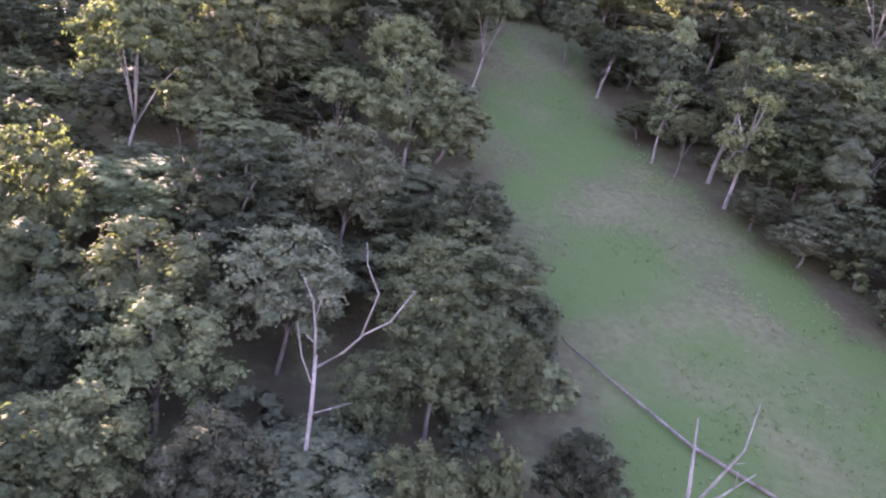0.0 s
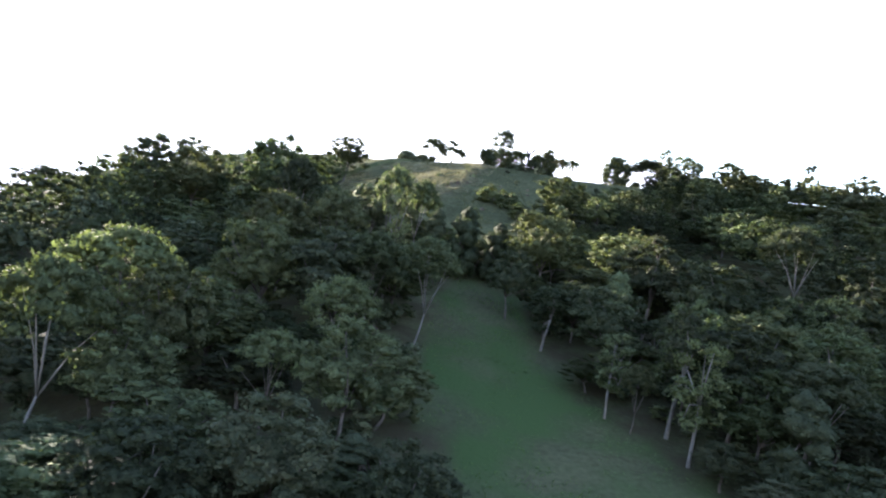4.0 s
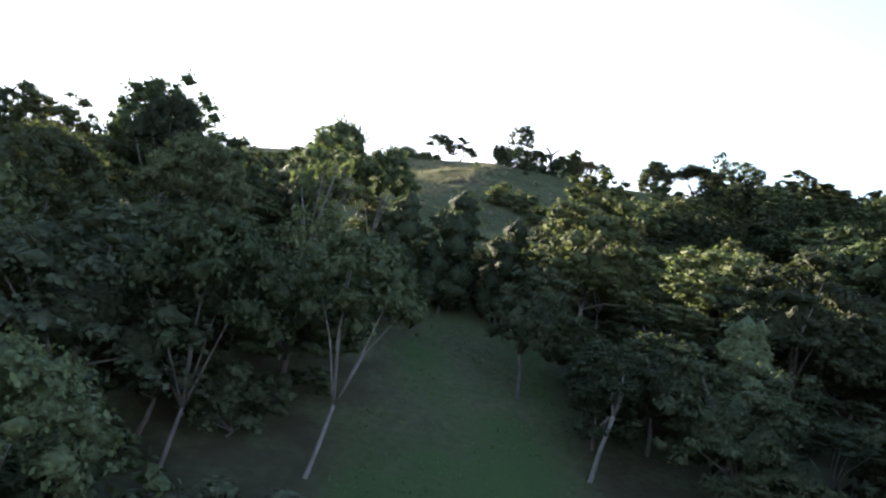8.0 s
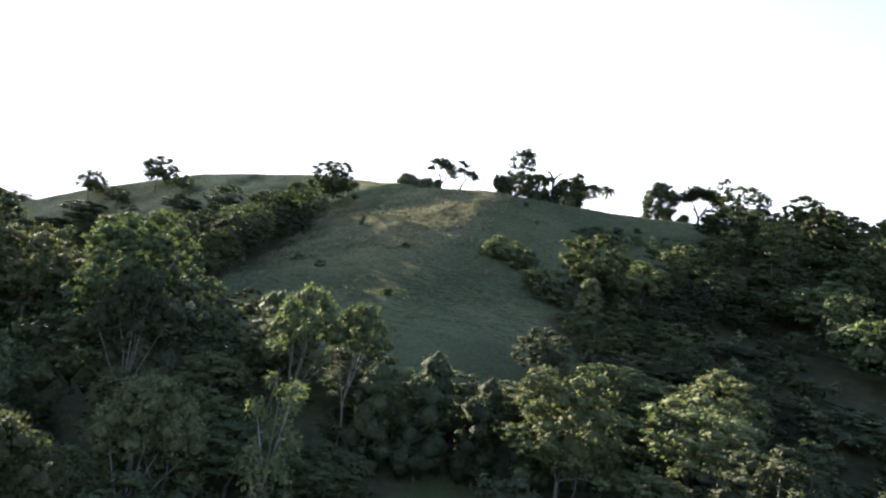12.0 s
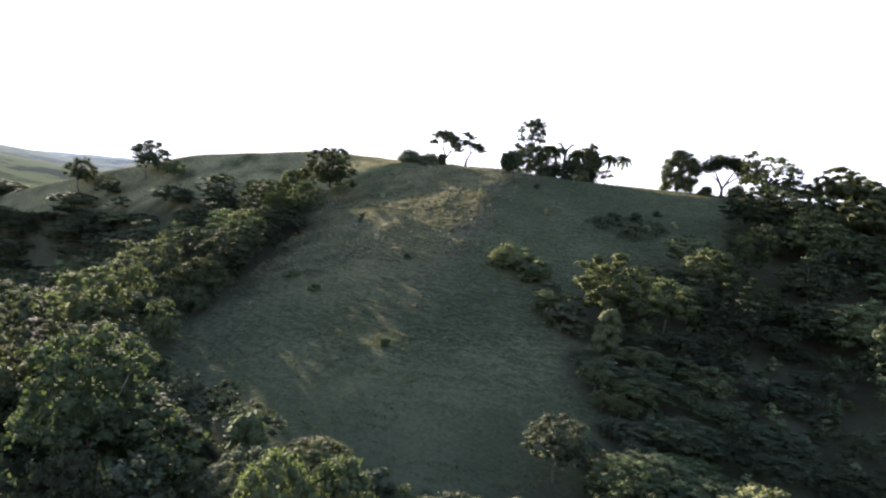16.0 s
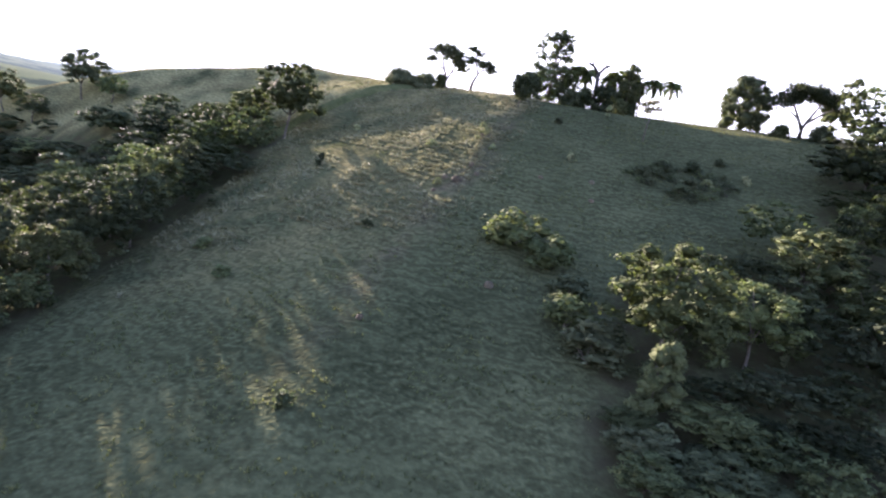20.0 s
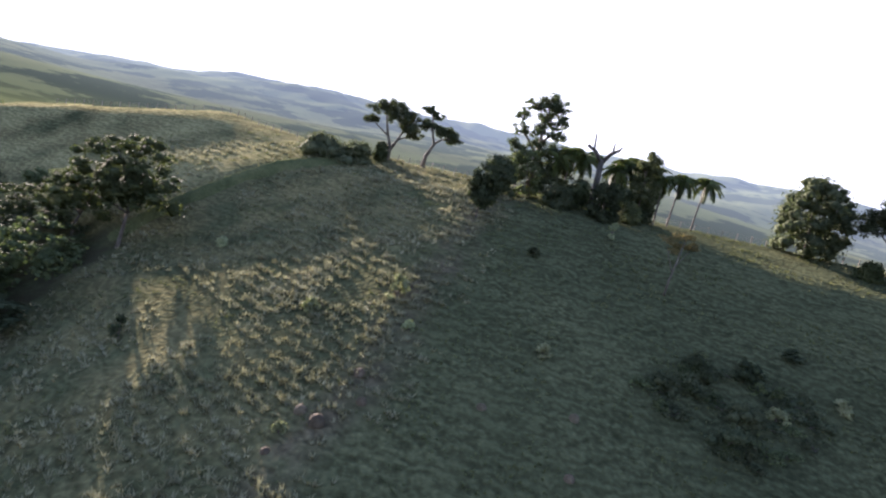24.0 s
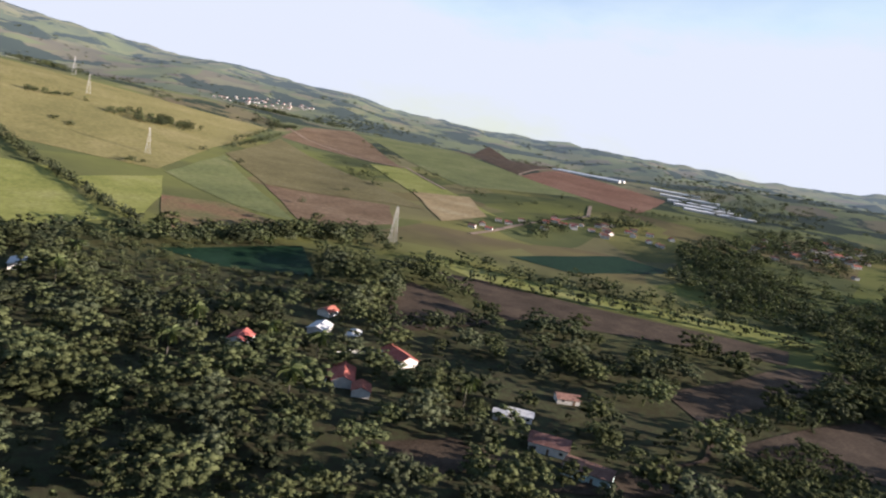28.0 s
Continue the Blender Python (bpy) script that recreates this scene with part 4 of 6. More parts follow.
limbed_tree("ridge_tree", "slim leaning tree with a forked crown on the ridge", 18.5, 330, 13.2,
            [([(0, 0, -0.3), (0.2, 0, 2.0), (1.3, 0, 4.4), (0.6, 0, 6.5), (0.2, 0, 9.4)], 0.3, 0.09), ([(1.3, 0, 4.4), (2.4, 0, 5.4), (4.2, 0, 5.9)], 0.17, 0.06)],
            [(-0.6, 0, 10.2, 1.0, 0.5), (0.9, 0, 9.2, 1.1, 0.6), (0.2, 0.3, 7.4, 1.3, 0.9), (-0.8, 0, 7.2, 0.9, 0.6), (3.4, 0, 6.6, 1.4, 0.8), (4.6, 0.2, 5.8, 1.3, 0.6), (2.2, 0, 6.6, 1.0, 0.7)], LEAF_DARK, 82, lean=0.08)
limbed_tree("shade_tree", "wide flat-topped tree with dark open limbs on the ridge", 105, 297, 14,
            [([(0, 0, -0.3), (0, 0, 2.2), (1.4, 0, 5), (3.4, 0.5, 8.6)], 0.34, 0.1), ([(0, 0, 2.0), (-1.6, 0.2, 5), (-3.8, 0, 8.2)], 0.28, 0.08), ([(0.7, 0, 3.4), (3.6, -0.6, 6), (5.6, -0.4, 7.2)], 0.2, 0.07), ([(-0.8, 0, 3.6), (-4.2, -0.5, 5.8)], 0.18, 0.06)],
            [(0, 0, 10.2, 2.6, 0.9), (2.6, 0.6, 10.0, 2.4, 0.9), (-2.6, 0.4, 9.8, 2.5, 0.9), (5.0, 0, 8.8, 2.1, 0.9), (-5.2, 0, 8.0, 2.2, 0.9), (6.6, 0, 7.0, 1.5, 0.9), (-6.0, -0.4, 6.2, 1.6, 0.7), (0.5, -2, 9.4, 2, 0.8), (-1, 2.4, 9.4, 2, 0.8), (3.6, 2, 8.8, 2, 0.8), (0.2, 0, 8.6, 2.2, 0.9), (2.4, -0.6, 8.2, 2.0, 0.8), (-2.2, 0.4, 8.0, 2.0, 0.8), (4.2, 0, 7.4, 1.6, 0.7), (-4.0, 0, 6.9, 1.6, 0.7)], LEAF_DARK, 83)
# the tall tree, its grove and the dead forked one
limbed_tree("tall_tree", "tall old tree with ragged clumps of foliage above a grove", 40.8, 316, 20.4,
            [([(0, 0, -0.3), (0.1, 0, 5), (0.5, 0, 10), (0.9, 0, 15.8)], 0.42, 0.1), ([(0.3, 0, 7), (-2.4, 0.4, 10.5), (-3.6, 0, 13.4)], 0.2, 0.06), ([(0.5, 0, 9), (2.6, 0, 12), (3.4, 0, 14.6)], 0.18, 0.06), ([(0.4, 0, 6), (-2.6, 0, 7.8)], 0.16, 0.06), ([(0.4, 0, 6.6), (3.2, 0, 8.4)], 0.16, 0.06)],
            [(0.8, 0, 16.6, 1.9, 1.2), (2.6, 0.4, 15.6, 1.7, 1.1), (-1.4, 0, 15.4, 1.6, 1.0), (3.6, 0, 13.6, 1.5, 1.0), (-3.4, 0, 13.6, 1.3, 0.9), (1.2, 0, 13.4, 1.7, 1.2), (-2.9, 0, 11.0, 1.4, 1.0), (2.9, 0, 11.0, 1.6, 1.2), (0.2, 0.4, 11.2, 1.6, 1.2), (3.4, 0, 8.6, 1.8, 1.4), (-3.0, 0, 8.0, 1.7, 1.1), (0.6, 0, 8.4, 1.8, 1.4), (1.6, 0, 6.2, 1.8, 1.4), (-2.0, 0, 6.0, 1.7, 1.3), (-3.0, 0, 4.0, 1.8, 1.6), (2.6, 0, 3.8, 1.8, 1.6)], LEAF_DARK, 84, lean=0.1, full=1.27)
limbed_tree("dead_tree", "bare dead tree whose trunk splits into two stubby arms", 53, 311.5, 15,
            [([(0, 0, -0.3), (0.1, 0, 4), (0.2, 0, 8.6)], 0.75, 0.55), ([(0.2, 0, 8.0), (-1.1, 0, 9.7), (-2.4, 0, 10.4)], 0.52, 0.3), ([(-1.3, 0, 9.8), (-1.4, 0, 12.4)], 0.26, 0.14), ([(0.2, 0, 8.0), (1.4, 0, 9.6), (2.6, 0, 10.3), (3.0, 0, 10.9)], 0.5, 0.22), ([(1.7, 0, 9.8), (1.8, 0, 11.4)], 0.24, 0.13)], [], LEAF, 85, DARK_BARK, lean=0.12)
limbed_tree("sapling", "thin leaning sapling with an open rusty yellow crown", 59.5, 277.5, 9.6,
            [([(0, 0, -0.3), (0.1, 0, 2.2), (0.4, 0, 4.6), (0.7, 0, 7.4)], 0.12, 0.05), ([(0.2, 0, 3.0), (-0.8, 0, 5.0), (-1.5, 0.2, 6.8)], 0.05, 0.02), ([(0.3, 0, 3.8), (1.6, 0.2, 6.2)], 0.045, 0.02)],
            [(0.6, 0, 7.9, 1.3, 0.5), (-1.5, 0, 7.2, 1.2, 0.45), (1.9, 0.3, 6.8, 1.2, 0.45), (0.2, 0.6, 6.6, 1.0, 0.4), (-0.6, -0.5, 5.9, 0.9, 0.4)], LEAF_RUSTY, 100, leaf=0.2, per=24, full=1.15)
tree_spots = (("dense_tree", "dense dark round-headed tree standing alone on the ridge", 93.5, 307, 15.5, 17.5, "full", 91, LEAF_DARK), ("bush", "dark rounded bush at the edge of the grove", 33.5, 307, 8.2, 9.5, "bush", 92, LEAF_DARK), ("bush", "dark rounded bush at the edge of the grove", 54, 305, 7.6, 9.0, "bush", 93, LEAF_DARK),
              ("bush", "leafy bush below the palms", 59.5, 307.5, 4.2, 6.0, "bush", 94, LEAF), ("bush", "leafy bush below the palms", 46, 309, 4.5, 8.0, "bush", 95, LEAF_DARK), ("bush", "leafy bush in the palm grove", 50, 312, 6.0, 8.0, "bush", 106, LEAF), ("bush", "leafy bush in the palm grove", 58.5, 310.5, 6.5, 8.0, "bush", 107, LEAF_DARK), ("bush", "leafy bush in the palm grove", 62.5, 311, 5.5, 6.5, "bush", 108, LEAF_DARK), ("dense_tree", "leafy tree below the tall old tree", 39, 313, 9.5, 9.0, "full", 109, LEAF), ("dense_tree", "leafy tree below the tall old tree", 45.5, 315, 8.5, 9.0, "full", 110, LEAF_DARK), ("bush", "low spreading bush on the ridge", -2.5, 323.0, 4.6, 12, "bush", 96, LEAF_GREY), ("bush", "low spreading bush on the ridge", 4.5, 324.0, 4.6, 11, "bush", 97, LEAF_GREY),
              ("bush", "leafy bush under the wind-shaped tree", 9.0, 329, 4.4, 4.6, "bush", 98, LEAF_YELLOW), ("small_tree", "small round tree standing before the dark bush", 30.5, 291.5, 8.4, 7.0, "tall", 99, LEAF_DARK), 
              ("bush", "tangled bush beside the shade tree", 108, 291, 4.6, 9.0, "bush", 101, LEAF_GREY), ("bush", "tangled bush beside the shade tree", 99, 295, 3.4, 6.0, "bush", 102, LEAF), ("slender_tree", "slender tree rising from the palm grove", 61.5, 309, 14.5, 7.5, "tall", 103, LEAF), ("dense_tree", "dense green tree in the palm grove", 63, 314, 11.0, 7.0, "full", 104, LEAF_DARK), ("dense_tree", "dense green tree in the palm grove", 59, 314, 10.5, 9.0, "full", 105, LEAF_DARK))
for i, (name, label, x, y, h, w, kind, seed, mat) in enumerate(tree_spots):
    single_tree(name, label, x, y, h, w, kind, seed, mat, n=150 if w > 15 else 50, category="bush" if name == "bush" else "tree")
for x, y, h, lean, turn in ((73.6, 313, 9.0, 0.7, 0.2), (68.6, 312.5, 8.8, 0.8, 0.4), (65.6, 311.5, 8.4, 0.5, 2.2), (64.5, 315, 9.0, 0.7, 1.2), (62, 314, 9.8, 0.6, 2.8), (58, 315.5, 9.2, 0.5, 0.4), (49.5, 314, 8.8, 0.5, 0.1), (47, 315, 9.2, 0.9, 0.3), (51, 316, 9.4, 0.6, 2.9), (45.5, 313.5, 8.0, 0.5, 2.6), (56, 312, 8.4, 0.6, 0.8)):
    palm(x, y, h * 1.08, lean * 1.1, turn, 21, 1.2)

# shrubs, saplings and mounds on the slope
for i, (x, y, h, w, mat, words) in enumerate(((21.6, 263.5, 3.4, 2.6, LEAF_PALE, "pale green conical shrub on the slope"), (11.4, 262.5, 1.6, 2.6, LEAF_PALE, "pale low shrub on the slope"), (40.4, 257.5, 1.6, 2.0, LEAF_PALE, "pale low shrub on the slope"), (53.4, 292, 3.4, 2.0, LEAF_PALE, "pale green shrub on the slope"), (14.2, 240.6, 1.3, 1.4, LEAF_PALE, "bright little shrub on the slope"),
                                              (60.5, 260, 2.0, 5.5, LEAF_DARK, "dark sprawling scrub on the slope"), (55, 256.5, 1.7, 4.5, LEAF_DARK, "dark sprawling scrub on the slope"), (66.5, 261, 2.0, 5.0, LEAF_DARK, "dark sprawling scrub on the slope"), (63, 253, 2.2, 5.0, LEAF_GREY, "grey twiggy scrub on the slope"), (60.5, 248.5, 2.4, 4.4, LEAF_GREY, "grey twiggy scrub on the slope"),
                                              (76.3, 256.5, 1.6, 2.4, LEAF_PALE, "pale low shrub on the slope"), (67.6, 253.7, 1.4, 2.2, LEAF_PALE, "pale low shrub on the slope"), (-10.9, 260, 3.0, 2.2, LEAF_DARK, "dark upright shrub on the slope"), (24, 258, 1.2, 1.6, LEAF_PALE, "pale low shrub on the slope"), (40, 282, 1.3, 2.0, LEAF_DARK, "dark low shrub on the slope"),
                                              (-8, 285, 1.4, 2.4, LEAF_PALE, "pale low shrub on the slope"), (74, 266, 1.5, 3.0, LEAF_DARK, "dark sprawling scrub on the slope"), (4, 226, 1.3, 2.0, LEAF_DARK, "dark low shrub on the slope"), (-14, 212, 1.8, 3.0, LEAF, "low green shrub on the slope"), (-22, 226, 2.2, 3.4, LEAF, "low green shrub on the slope"), (3.5, 178, 1.4, 2.2, LEAF_DARK, "dark low shrub on the slope"))):
    root = make_tree(200 + i, "bush", h * 1.1, w * 1.4, 14, 34, 0.24, mat)
    root.name = "shrub"
    tagged(root, words, "shrub", "shrubs on the slope")
    root.matrix_basis = pose(x, y, z_at(x, y) - 0.08)


scrub = random.Random(12)
for i in range(46):
    a, r = scrub.uniform(0, 6.28), math.sqrt(scrub.random())
    x, y = 63 + 10.5 * r * math.cos(a), 254.5 + 9.0 * r * math.sin(a)
    root = make_tree(240 + i, "bush", scrub.uniform(0.7, 1.7), scrub.uniform(2.8, 6.0), 9, 26, 0.24, (LEAF_GREY, LEAF_GREY, LEAF)[i % 3], core=0.35)
    root.name = "shrub"
    tagged(root, "tangled grey-green scrub on the slope", "shrub", "shrubs on the slope")
    root.matrix_basis = pose(x, y, z_at(x, y) - 0.08)


def mound(x, y, r, h, seed):
    """A rounded, lumpy mound of baked earth."""
    rng = np.random.default_rng(seed)
    verts, faces, rings, sides = [], [], 7, 12
    for i in range(rings):
        a = math.pi / 2 * i / (rings - 1)
        for k in range(sides):
            b = 2 * math.pi * k / sides
            q = r * math.cos(a) ** 0.8 * rng.uniform(0.92, 1.08) if i < rings - 1 else 0.03
            verts.append((q * math.cos(b), q * math.sin(b), h * math.sin(a) * rng.uniform(0.95, 1.05) - 0.25))
    for i in range(rings - 1):
        for k in range(sides):
            faces.append([i * sides + k, i * sides + (k + 1) % sides, (i + 1) * sides + (k + 1) % sides, (i + 1) * sides + k])
    faces.append([(rings - 1) * sides + k for k in range(sides)])
    ob = part("termite_mound", (np.array(verts), faces), STONE, smooth=True)
    ob.matrix_basis = pose(x, y, z_at(x, y))
    return tagged(ob, "rounded reddish earth mound in the grass", "mound", "mounds on the slope")


for i, (x, y, r) in enumerate(((17.4, 241.8, 0.9), (15.4, 243.6, 0.7), (20.0, 249.3, 0.7), (21.1, 245.4, 0.6), (13.7, 238.3, 0.55), (42.5, 240.5, 0.6), (33.5, 247.6, 0.6), (43.6, 248.5, 0.65), (24, 209.7, 0.75), (8, 196, 0.5), (30, 233, 0.5))):
    mound(x, y, r, r * 1.25, 300 + i)

# the grassed bank that runs up to the ridge
TURF = material("turf", ((0.05, 0.06, 0.03), (0.075, 0.085, 0.04), (0.105, 0.11, 0.055)), 0.4, 1.0, 0.6, 2.5, fine=3.0, spec=0.0)
bank_rng = np.random.default_rng(4)
rows, sides = 46, 7
bank_v = []
for i in range(rows):
    s = i / (rows - 1)
    bx, by = -30 + 34 * s, 292.5 + 31.5 * s + 1.2 * math.sin(5 * s)
    swell = min(1, 6 * s, 6 * (1 - s))
    for k in range(sides):
        o = (k / (sides - 1) - 0.5) * 3.6
        up = 0.85 * swell * math.cos(math.pi * o / 3.6) ** 1.4 * bank_rng.uniform(0.88, 1.12) if 0 < k < sides - 1 else -0.5
        px, py = bx - 0.68 * o, by + 0.73 * o
        bank_v.append((px, py, z_at(px, py) + up))
bank_f = [[i * sides + k, i * sides + k + 1, (i + 1) * sides + k + 1, (i + 1) * sides + k] for i in range(rows - 1) for k in range(sides - 1)]
tagged(part("grass_bank", (np.array(bank_v), bank_f), TURF, smooth=True), "long grassed earth bank running up to the ridge", "bank", kind="structure")

# dead trees and a fallen trunk at the edge of the glade
limbed_tree("dead_tree", "tall bleached dead tree with a few bare crooked branches", -2.4, 27, 15,
            [([(0, 0, -0.3), (0.05, 0, 3), (-0.1, 0, 7), (-0.3, 0, 9.6)], 0.17, 0.1), ([(-0.3, 0, 9.2), (-0.5, 0, 10.8), (-0.8, -0.1, 12.2), (-1.4, -0.1, 13.2)], 0.08, 0.02), ([(-0.6, 0, 11.3), (-0.4, 0, 12.6)], 0.04, 0.015), ([(-0.3, 0, 8.9), (0.9, 0, 10.0), (1.6, 0, 11.0), (2.6, 0, 11.8), (3.4, 0.1, 13.4)], 0.085, 0.025), ([(1.5, 0, 10.9), (1.9, 0, 13.0), (1.2, 0, 14.2), (1.0, 0, 15.2)], 0.06, 0.015), ([(-0.3, 0, 8.2), (-0.9, 0, 9.4), (-1.3, 0, 10.9)], 0.06, 0.02), ([(-0.2, 0, 6.6), (0.6, 0, 7.0), (1.6, 0.1, 7.5)], 0.05, 0.02), ([(-0.5, 0, 10.2), (-0.9, 0, 10.5)], 0.04, 0.02)], [], LEAF, 86, PALE_BARK)
limbed_tree("dead_tree", "broken bleached dead trunk with crooked bare arms", 16.8, 29, 9,
            [([(0, 0, -0.3), (-0.3, 0, 3.4), (-1.0, 0.3, 7.4)], 0.22, 0.05), ([(0, 0, 2.2), (0.5, -0.2, 3.8), (1.3, -0.6, 6.6), (1.2, -0.6, 9.2)], 0.13, 0.03), ([(0.1, 0, 2.4), (1.1, -0.5, 3.8), (1.9, -1.2, 5.8)], 0.12, 0.03), ([(0.9, -0.4, 5.6), (1.5, -0.7, 6.0)], 0.04, 0.02), ([(1.4, -0.8, 4.6), (1.2, -0.9, 5.6)], 0.04, 0.02)], [], LEAF, 87, PALE_BARK)
log = part("fallen_log", tube([(12.7, 44.6, z_at(12.7, 44.6) + 0.25), (16.2, 40.2, z_at(16.2, 40.2) + 0.3), (19.6, 36, z_at(19.6, 36) + 0.25), (23.7, 32.8, z_at(23.7, 32.8) + 0.2)], [0.05, 0.09, 0.12, 0.1], 7), BARK, smooth=True)
tagged(log, "long thin fallen trunk lying across the glade", "log")

# the fence along the crest
fence = tagged(new("fence"), "weathered post and wire fence along the ridge", "fence")
xs = np.arange(-86, 132, 2.6)
ys = crest_y(xs) + 5 + 19 * np.clip((-xs - 5) / 30, 0, 1)
post_data = None
rail = {h: [] for h in (0.45, 0.85, 1.2)}
for k, (x, y) in enumerate(zip(xs, ys)):
    z = z_at(x, y)
    if post_data is None:
        ob = part("post", tube([(0, 0, -0.3), (0.02, 0, 0.7), (0, 0.01, 1.35), (0, 0, 1.42)], [0.09, 0.085, 0.08, 0.05], 6), POST, fence)
        post_data = ob.data
    else:
        ob = new("post", post_data)
        ob.parent = fence
    ob.matrix_basis = pose(x, y, z, 4 * math.sin(3 * k), 4 * math.cos(2 * k), 50 * k)
    for h in rail:
        rail[h].append((x, y + 0.09, z + h))
for h, pts in rail.items():
    part("wire", tube(pts, [0.012] * len(pts), 4), POST, fence)


# ---- grass tufts ----
def tufts(name, label, spots, mat, blades, h):
    rng = np.random.default_rng(len(spots))
    n = len(spots)
    x, y = spots[:, 0], spots[:, 1]
    z = height(x, y)
    a = rng.uniform(0, 2 * math.pi, (n, blades))
    size = h * rng.uniform(0.5, 1.4, (n, 1))
    lean = rng.uniform(0.25, 0.95, (n, blades)) * size
    up = rng.uniform(0.5, 1.0, (n, blades)) * size
    base = np.stack((x, y, z), 1)[:, None, :] + np.stack((np.cos(a), np.sin(a), 0 * a), 2) * 0.12 * size[..., None]
    side = np.stack((-np.sin(a), np.cos(a), 0 * a), 2) * 0.13 * size[..., None]
    tip = base + np.stack((np.cos(a) * lean, np.sin(a) * lean, up), 2)
    base[..., 2] -= 0.05
    v = np.stack((base - side, base + side, tip), 2).reshape(-1, 3)
    f = np.arange(len(v)).reshape(-1, 3)
    ob = part(name, (v, f), mat)
    return tagged(ob, label, "grass", kind="stuff")


def strewn(seed, n, x0, x1, y0, y1, keep):
    rng = np.random.default_rng(seed)
    x, y = rng.uniform(x0, x1, n), rng.uniform(y0, y1, n)
    k = keep(x, y)
    return np.stack((x[k], y[k]), 1)


def patchy(x, y, scale, seed):
    return np.array([noise.noise((a * scale, b * scale, seed)) for a, b in zip(x, y)])


def in_rows(x, y):
    """Cattle tread narrow terraces along the slope; the grass stands on their edges."""
    stray = np.random.default_rng(len(x)).uniform(0, 1, len(x))
    row = np.sin(height(x, y) * 7.4 + 2.2 * patchy(x, y, 0.07, 11) + 2.6 * patchy(x, y, 0.3, 13))
    return (row + 1.1 * patchy(x, y, 0.24, 14) > 0.2) & (patchy(x, y, 0.5, 15) > -0.22) | (stray < 0.1)


dry = strewn(1, 52000, -45, 60, 205, 335, lambda x, y: inside(x, y, MEADOW) & (y > 226 + 34 * patchy(x, y, 0.08, 16)) & (x < line_x(y) + 6 + 3 * patchy(x, y, 0.15, 7)) & (patchy(x, y, 0.09, 2) > -0.12) & in_rows(x, y))
crest_line = strewn(4, 60000, -35, 50, 205, 332, lambda x, y: inside(x, y, MEADOW) & (y > 228 + 34 * patchy(x, y, 0.08, 16)) & (x < line_x(y) + 2) & (x > line_x(y) - 25 - 7 * patchy(x, y, 0.1, 1)) & (patchy(x, y, 0.16, 8) > -0.16) & in_rows(x, y))
dry = np.concatenate((dry, crest_line))
tufts("dry_grass_tufts", "pale dry tussocks of grass on the western face", dry, TUFT, 7, 0.6)
TUFT_GREEN = material("green_tuft", ((0.07, 0.085, 0.04), (0.1, 0.11, 0.05), (0.14, 0.14, 0.07)), 0.06, 0.8, fine=0.7, translucent=(1.4, 1.5, 0.8))
green = strewn(2, 130000, -50, 120, 130, 345, lambda x, y: inside(x, y, MEADOW) & (patchy(x, y, 0.12, 5) > -0.05) & in_rows(x, y))
tufts("green_grass_tufts", "short green tussocks of pasture grass", green, TUFT_GREEN, 6, 0.3)
glade_spots = strewn(3, 34000, 0, 60, -10, 130, lambda x, y: inside(x, y, GLADE) & (patchy(x, y, 0.14, 3) + 0.5 * patchy(x, y, 0.6, 4) > -0.12))
TUFT_LUSH = material("lush_tuft", ((0.065, 0.105, 0.038), (0.092, 0.142, 0.052), (0.13, 0.185, 0.075)), 0.06, 0.8, fine=0.7, translucent=(1.3, 1.5, 0.7))
tufts("glade_grass_tufts", "lush green tussocks in the glade", glade_spots, TUFT_LUSH, 6, 0.17)


# ---- the valley: fields, water, roads ----
def sheet(name, label, corners, mat, lift, n=40, category="field", flat=None):
    """A four-cornered piece of land cover that follows the ground."""
    a, b, c, d = (np.array(q, float) for q in corners)
    u, v = np.meshgrid(np.linspace(0, 1, n + 1), np.linspace(0, 1, n + 1))
    u, v = u.ravel()[:, None], v.ravel()[:, None]
    p = (a * (1 - u) + b * u) * (1 - v) + (d * (1 - u) + c * u) * v
    p += np.stack((np.sin(p[:, 1] / 17), np.cos(p[:, 0] / 15)), 1) * 0.9
    z = np.full(len(p), flat) if flat is not None else surface(p[:, 0], p[:, 1]) + 0.15 + 0.35 * lift
    i = np.arange(n * (n + 1)).reshape(n, n + 1)[:, :-1].ravel()
    ob = part(name, (np.column_stack((p, z)), np.stack((i, i + 1, i + n + 2, i + n + 1), 1)), mat, smooth=True)
    return tagged(ob, label, category, kind="structure")


EARTH = material("ploughed_earth", ((0.04, 0.03, 0.021), (0.062, 0.046, 0.033), (0.09, 0.067, 0.048)), 0.06, 0.95, 0.9, 1.2, fine=0.8)
RED_EARTH = material("red_earth", ((0.115, 0.06, 0.04), (0.148, 0.082, 0.056), (0.185, 0.108, 0.076)), 0.01, 0.95, 0.5, 0.3, fine=0.15)
STUBBLE = material("stubble", ((0.2, 0.15, 0.08), (0.26, 0.2, 0.11), (0.3, 0.25, 0.15)), 0.02, 0.95, 0.4, 0.4, fine=0.2)
YOUNG_CROP = material("young_crop", ((0.13, 0.145, 0.04), (0.18, 0.19, 0.055), (0.225, 0.225, 0.085)), 0.02, 0.9, 0.4, 0.5, fine=0.3)
OLIVE_CROP = material("olive_crop", ((0.09, 0.08, 0.038), (0.12, 0.105, 0.05), (0.145, 0.128, 0.066)), 0.02, 0.9, 0.4, 0.5, fine=0.25)
VALLEY_MEADOW = material("valley_meadow", ((0.045, 0.06, 0.018), (0.065, 0.08, 0.024), (0.085, 0.095, 0.034)), 0.02, 0.95, 0.4, 0.4, fine=0.3, spec=0.05)
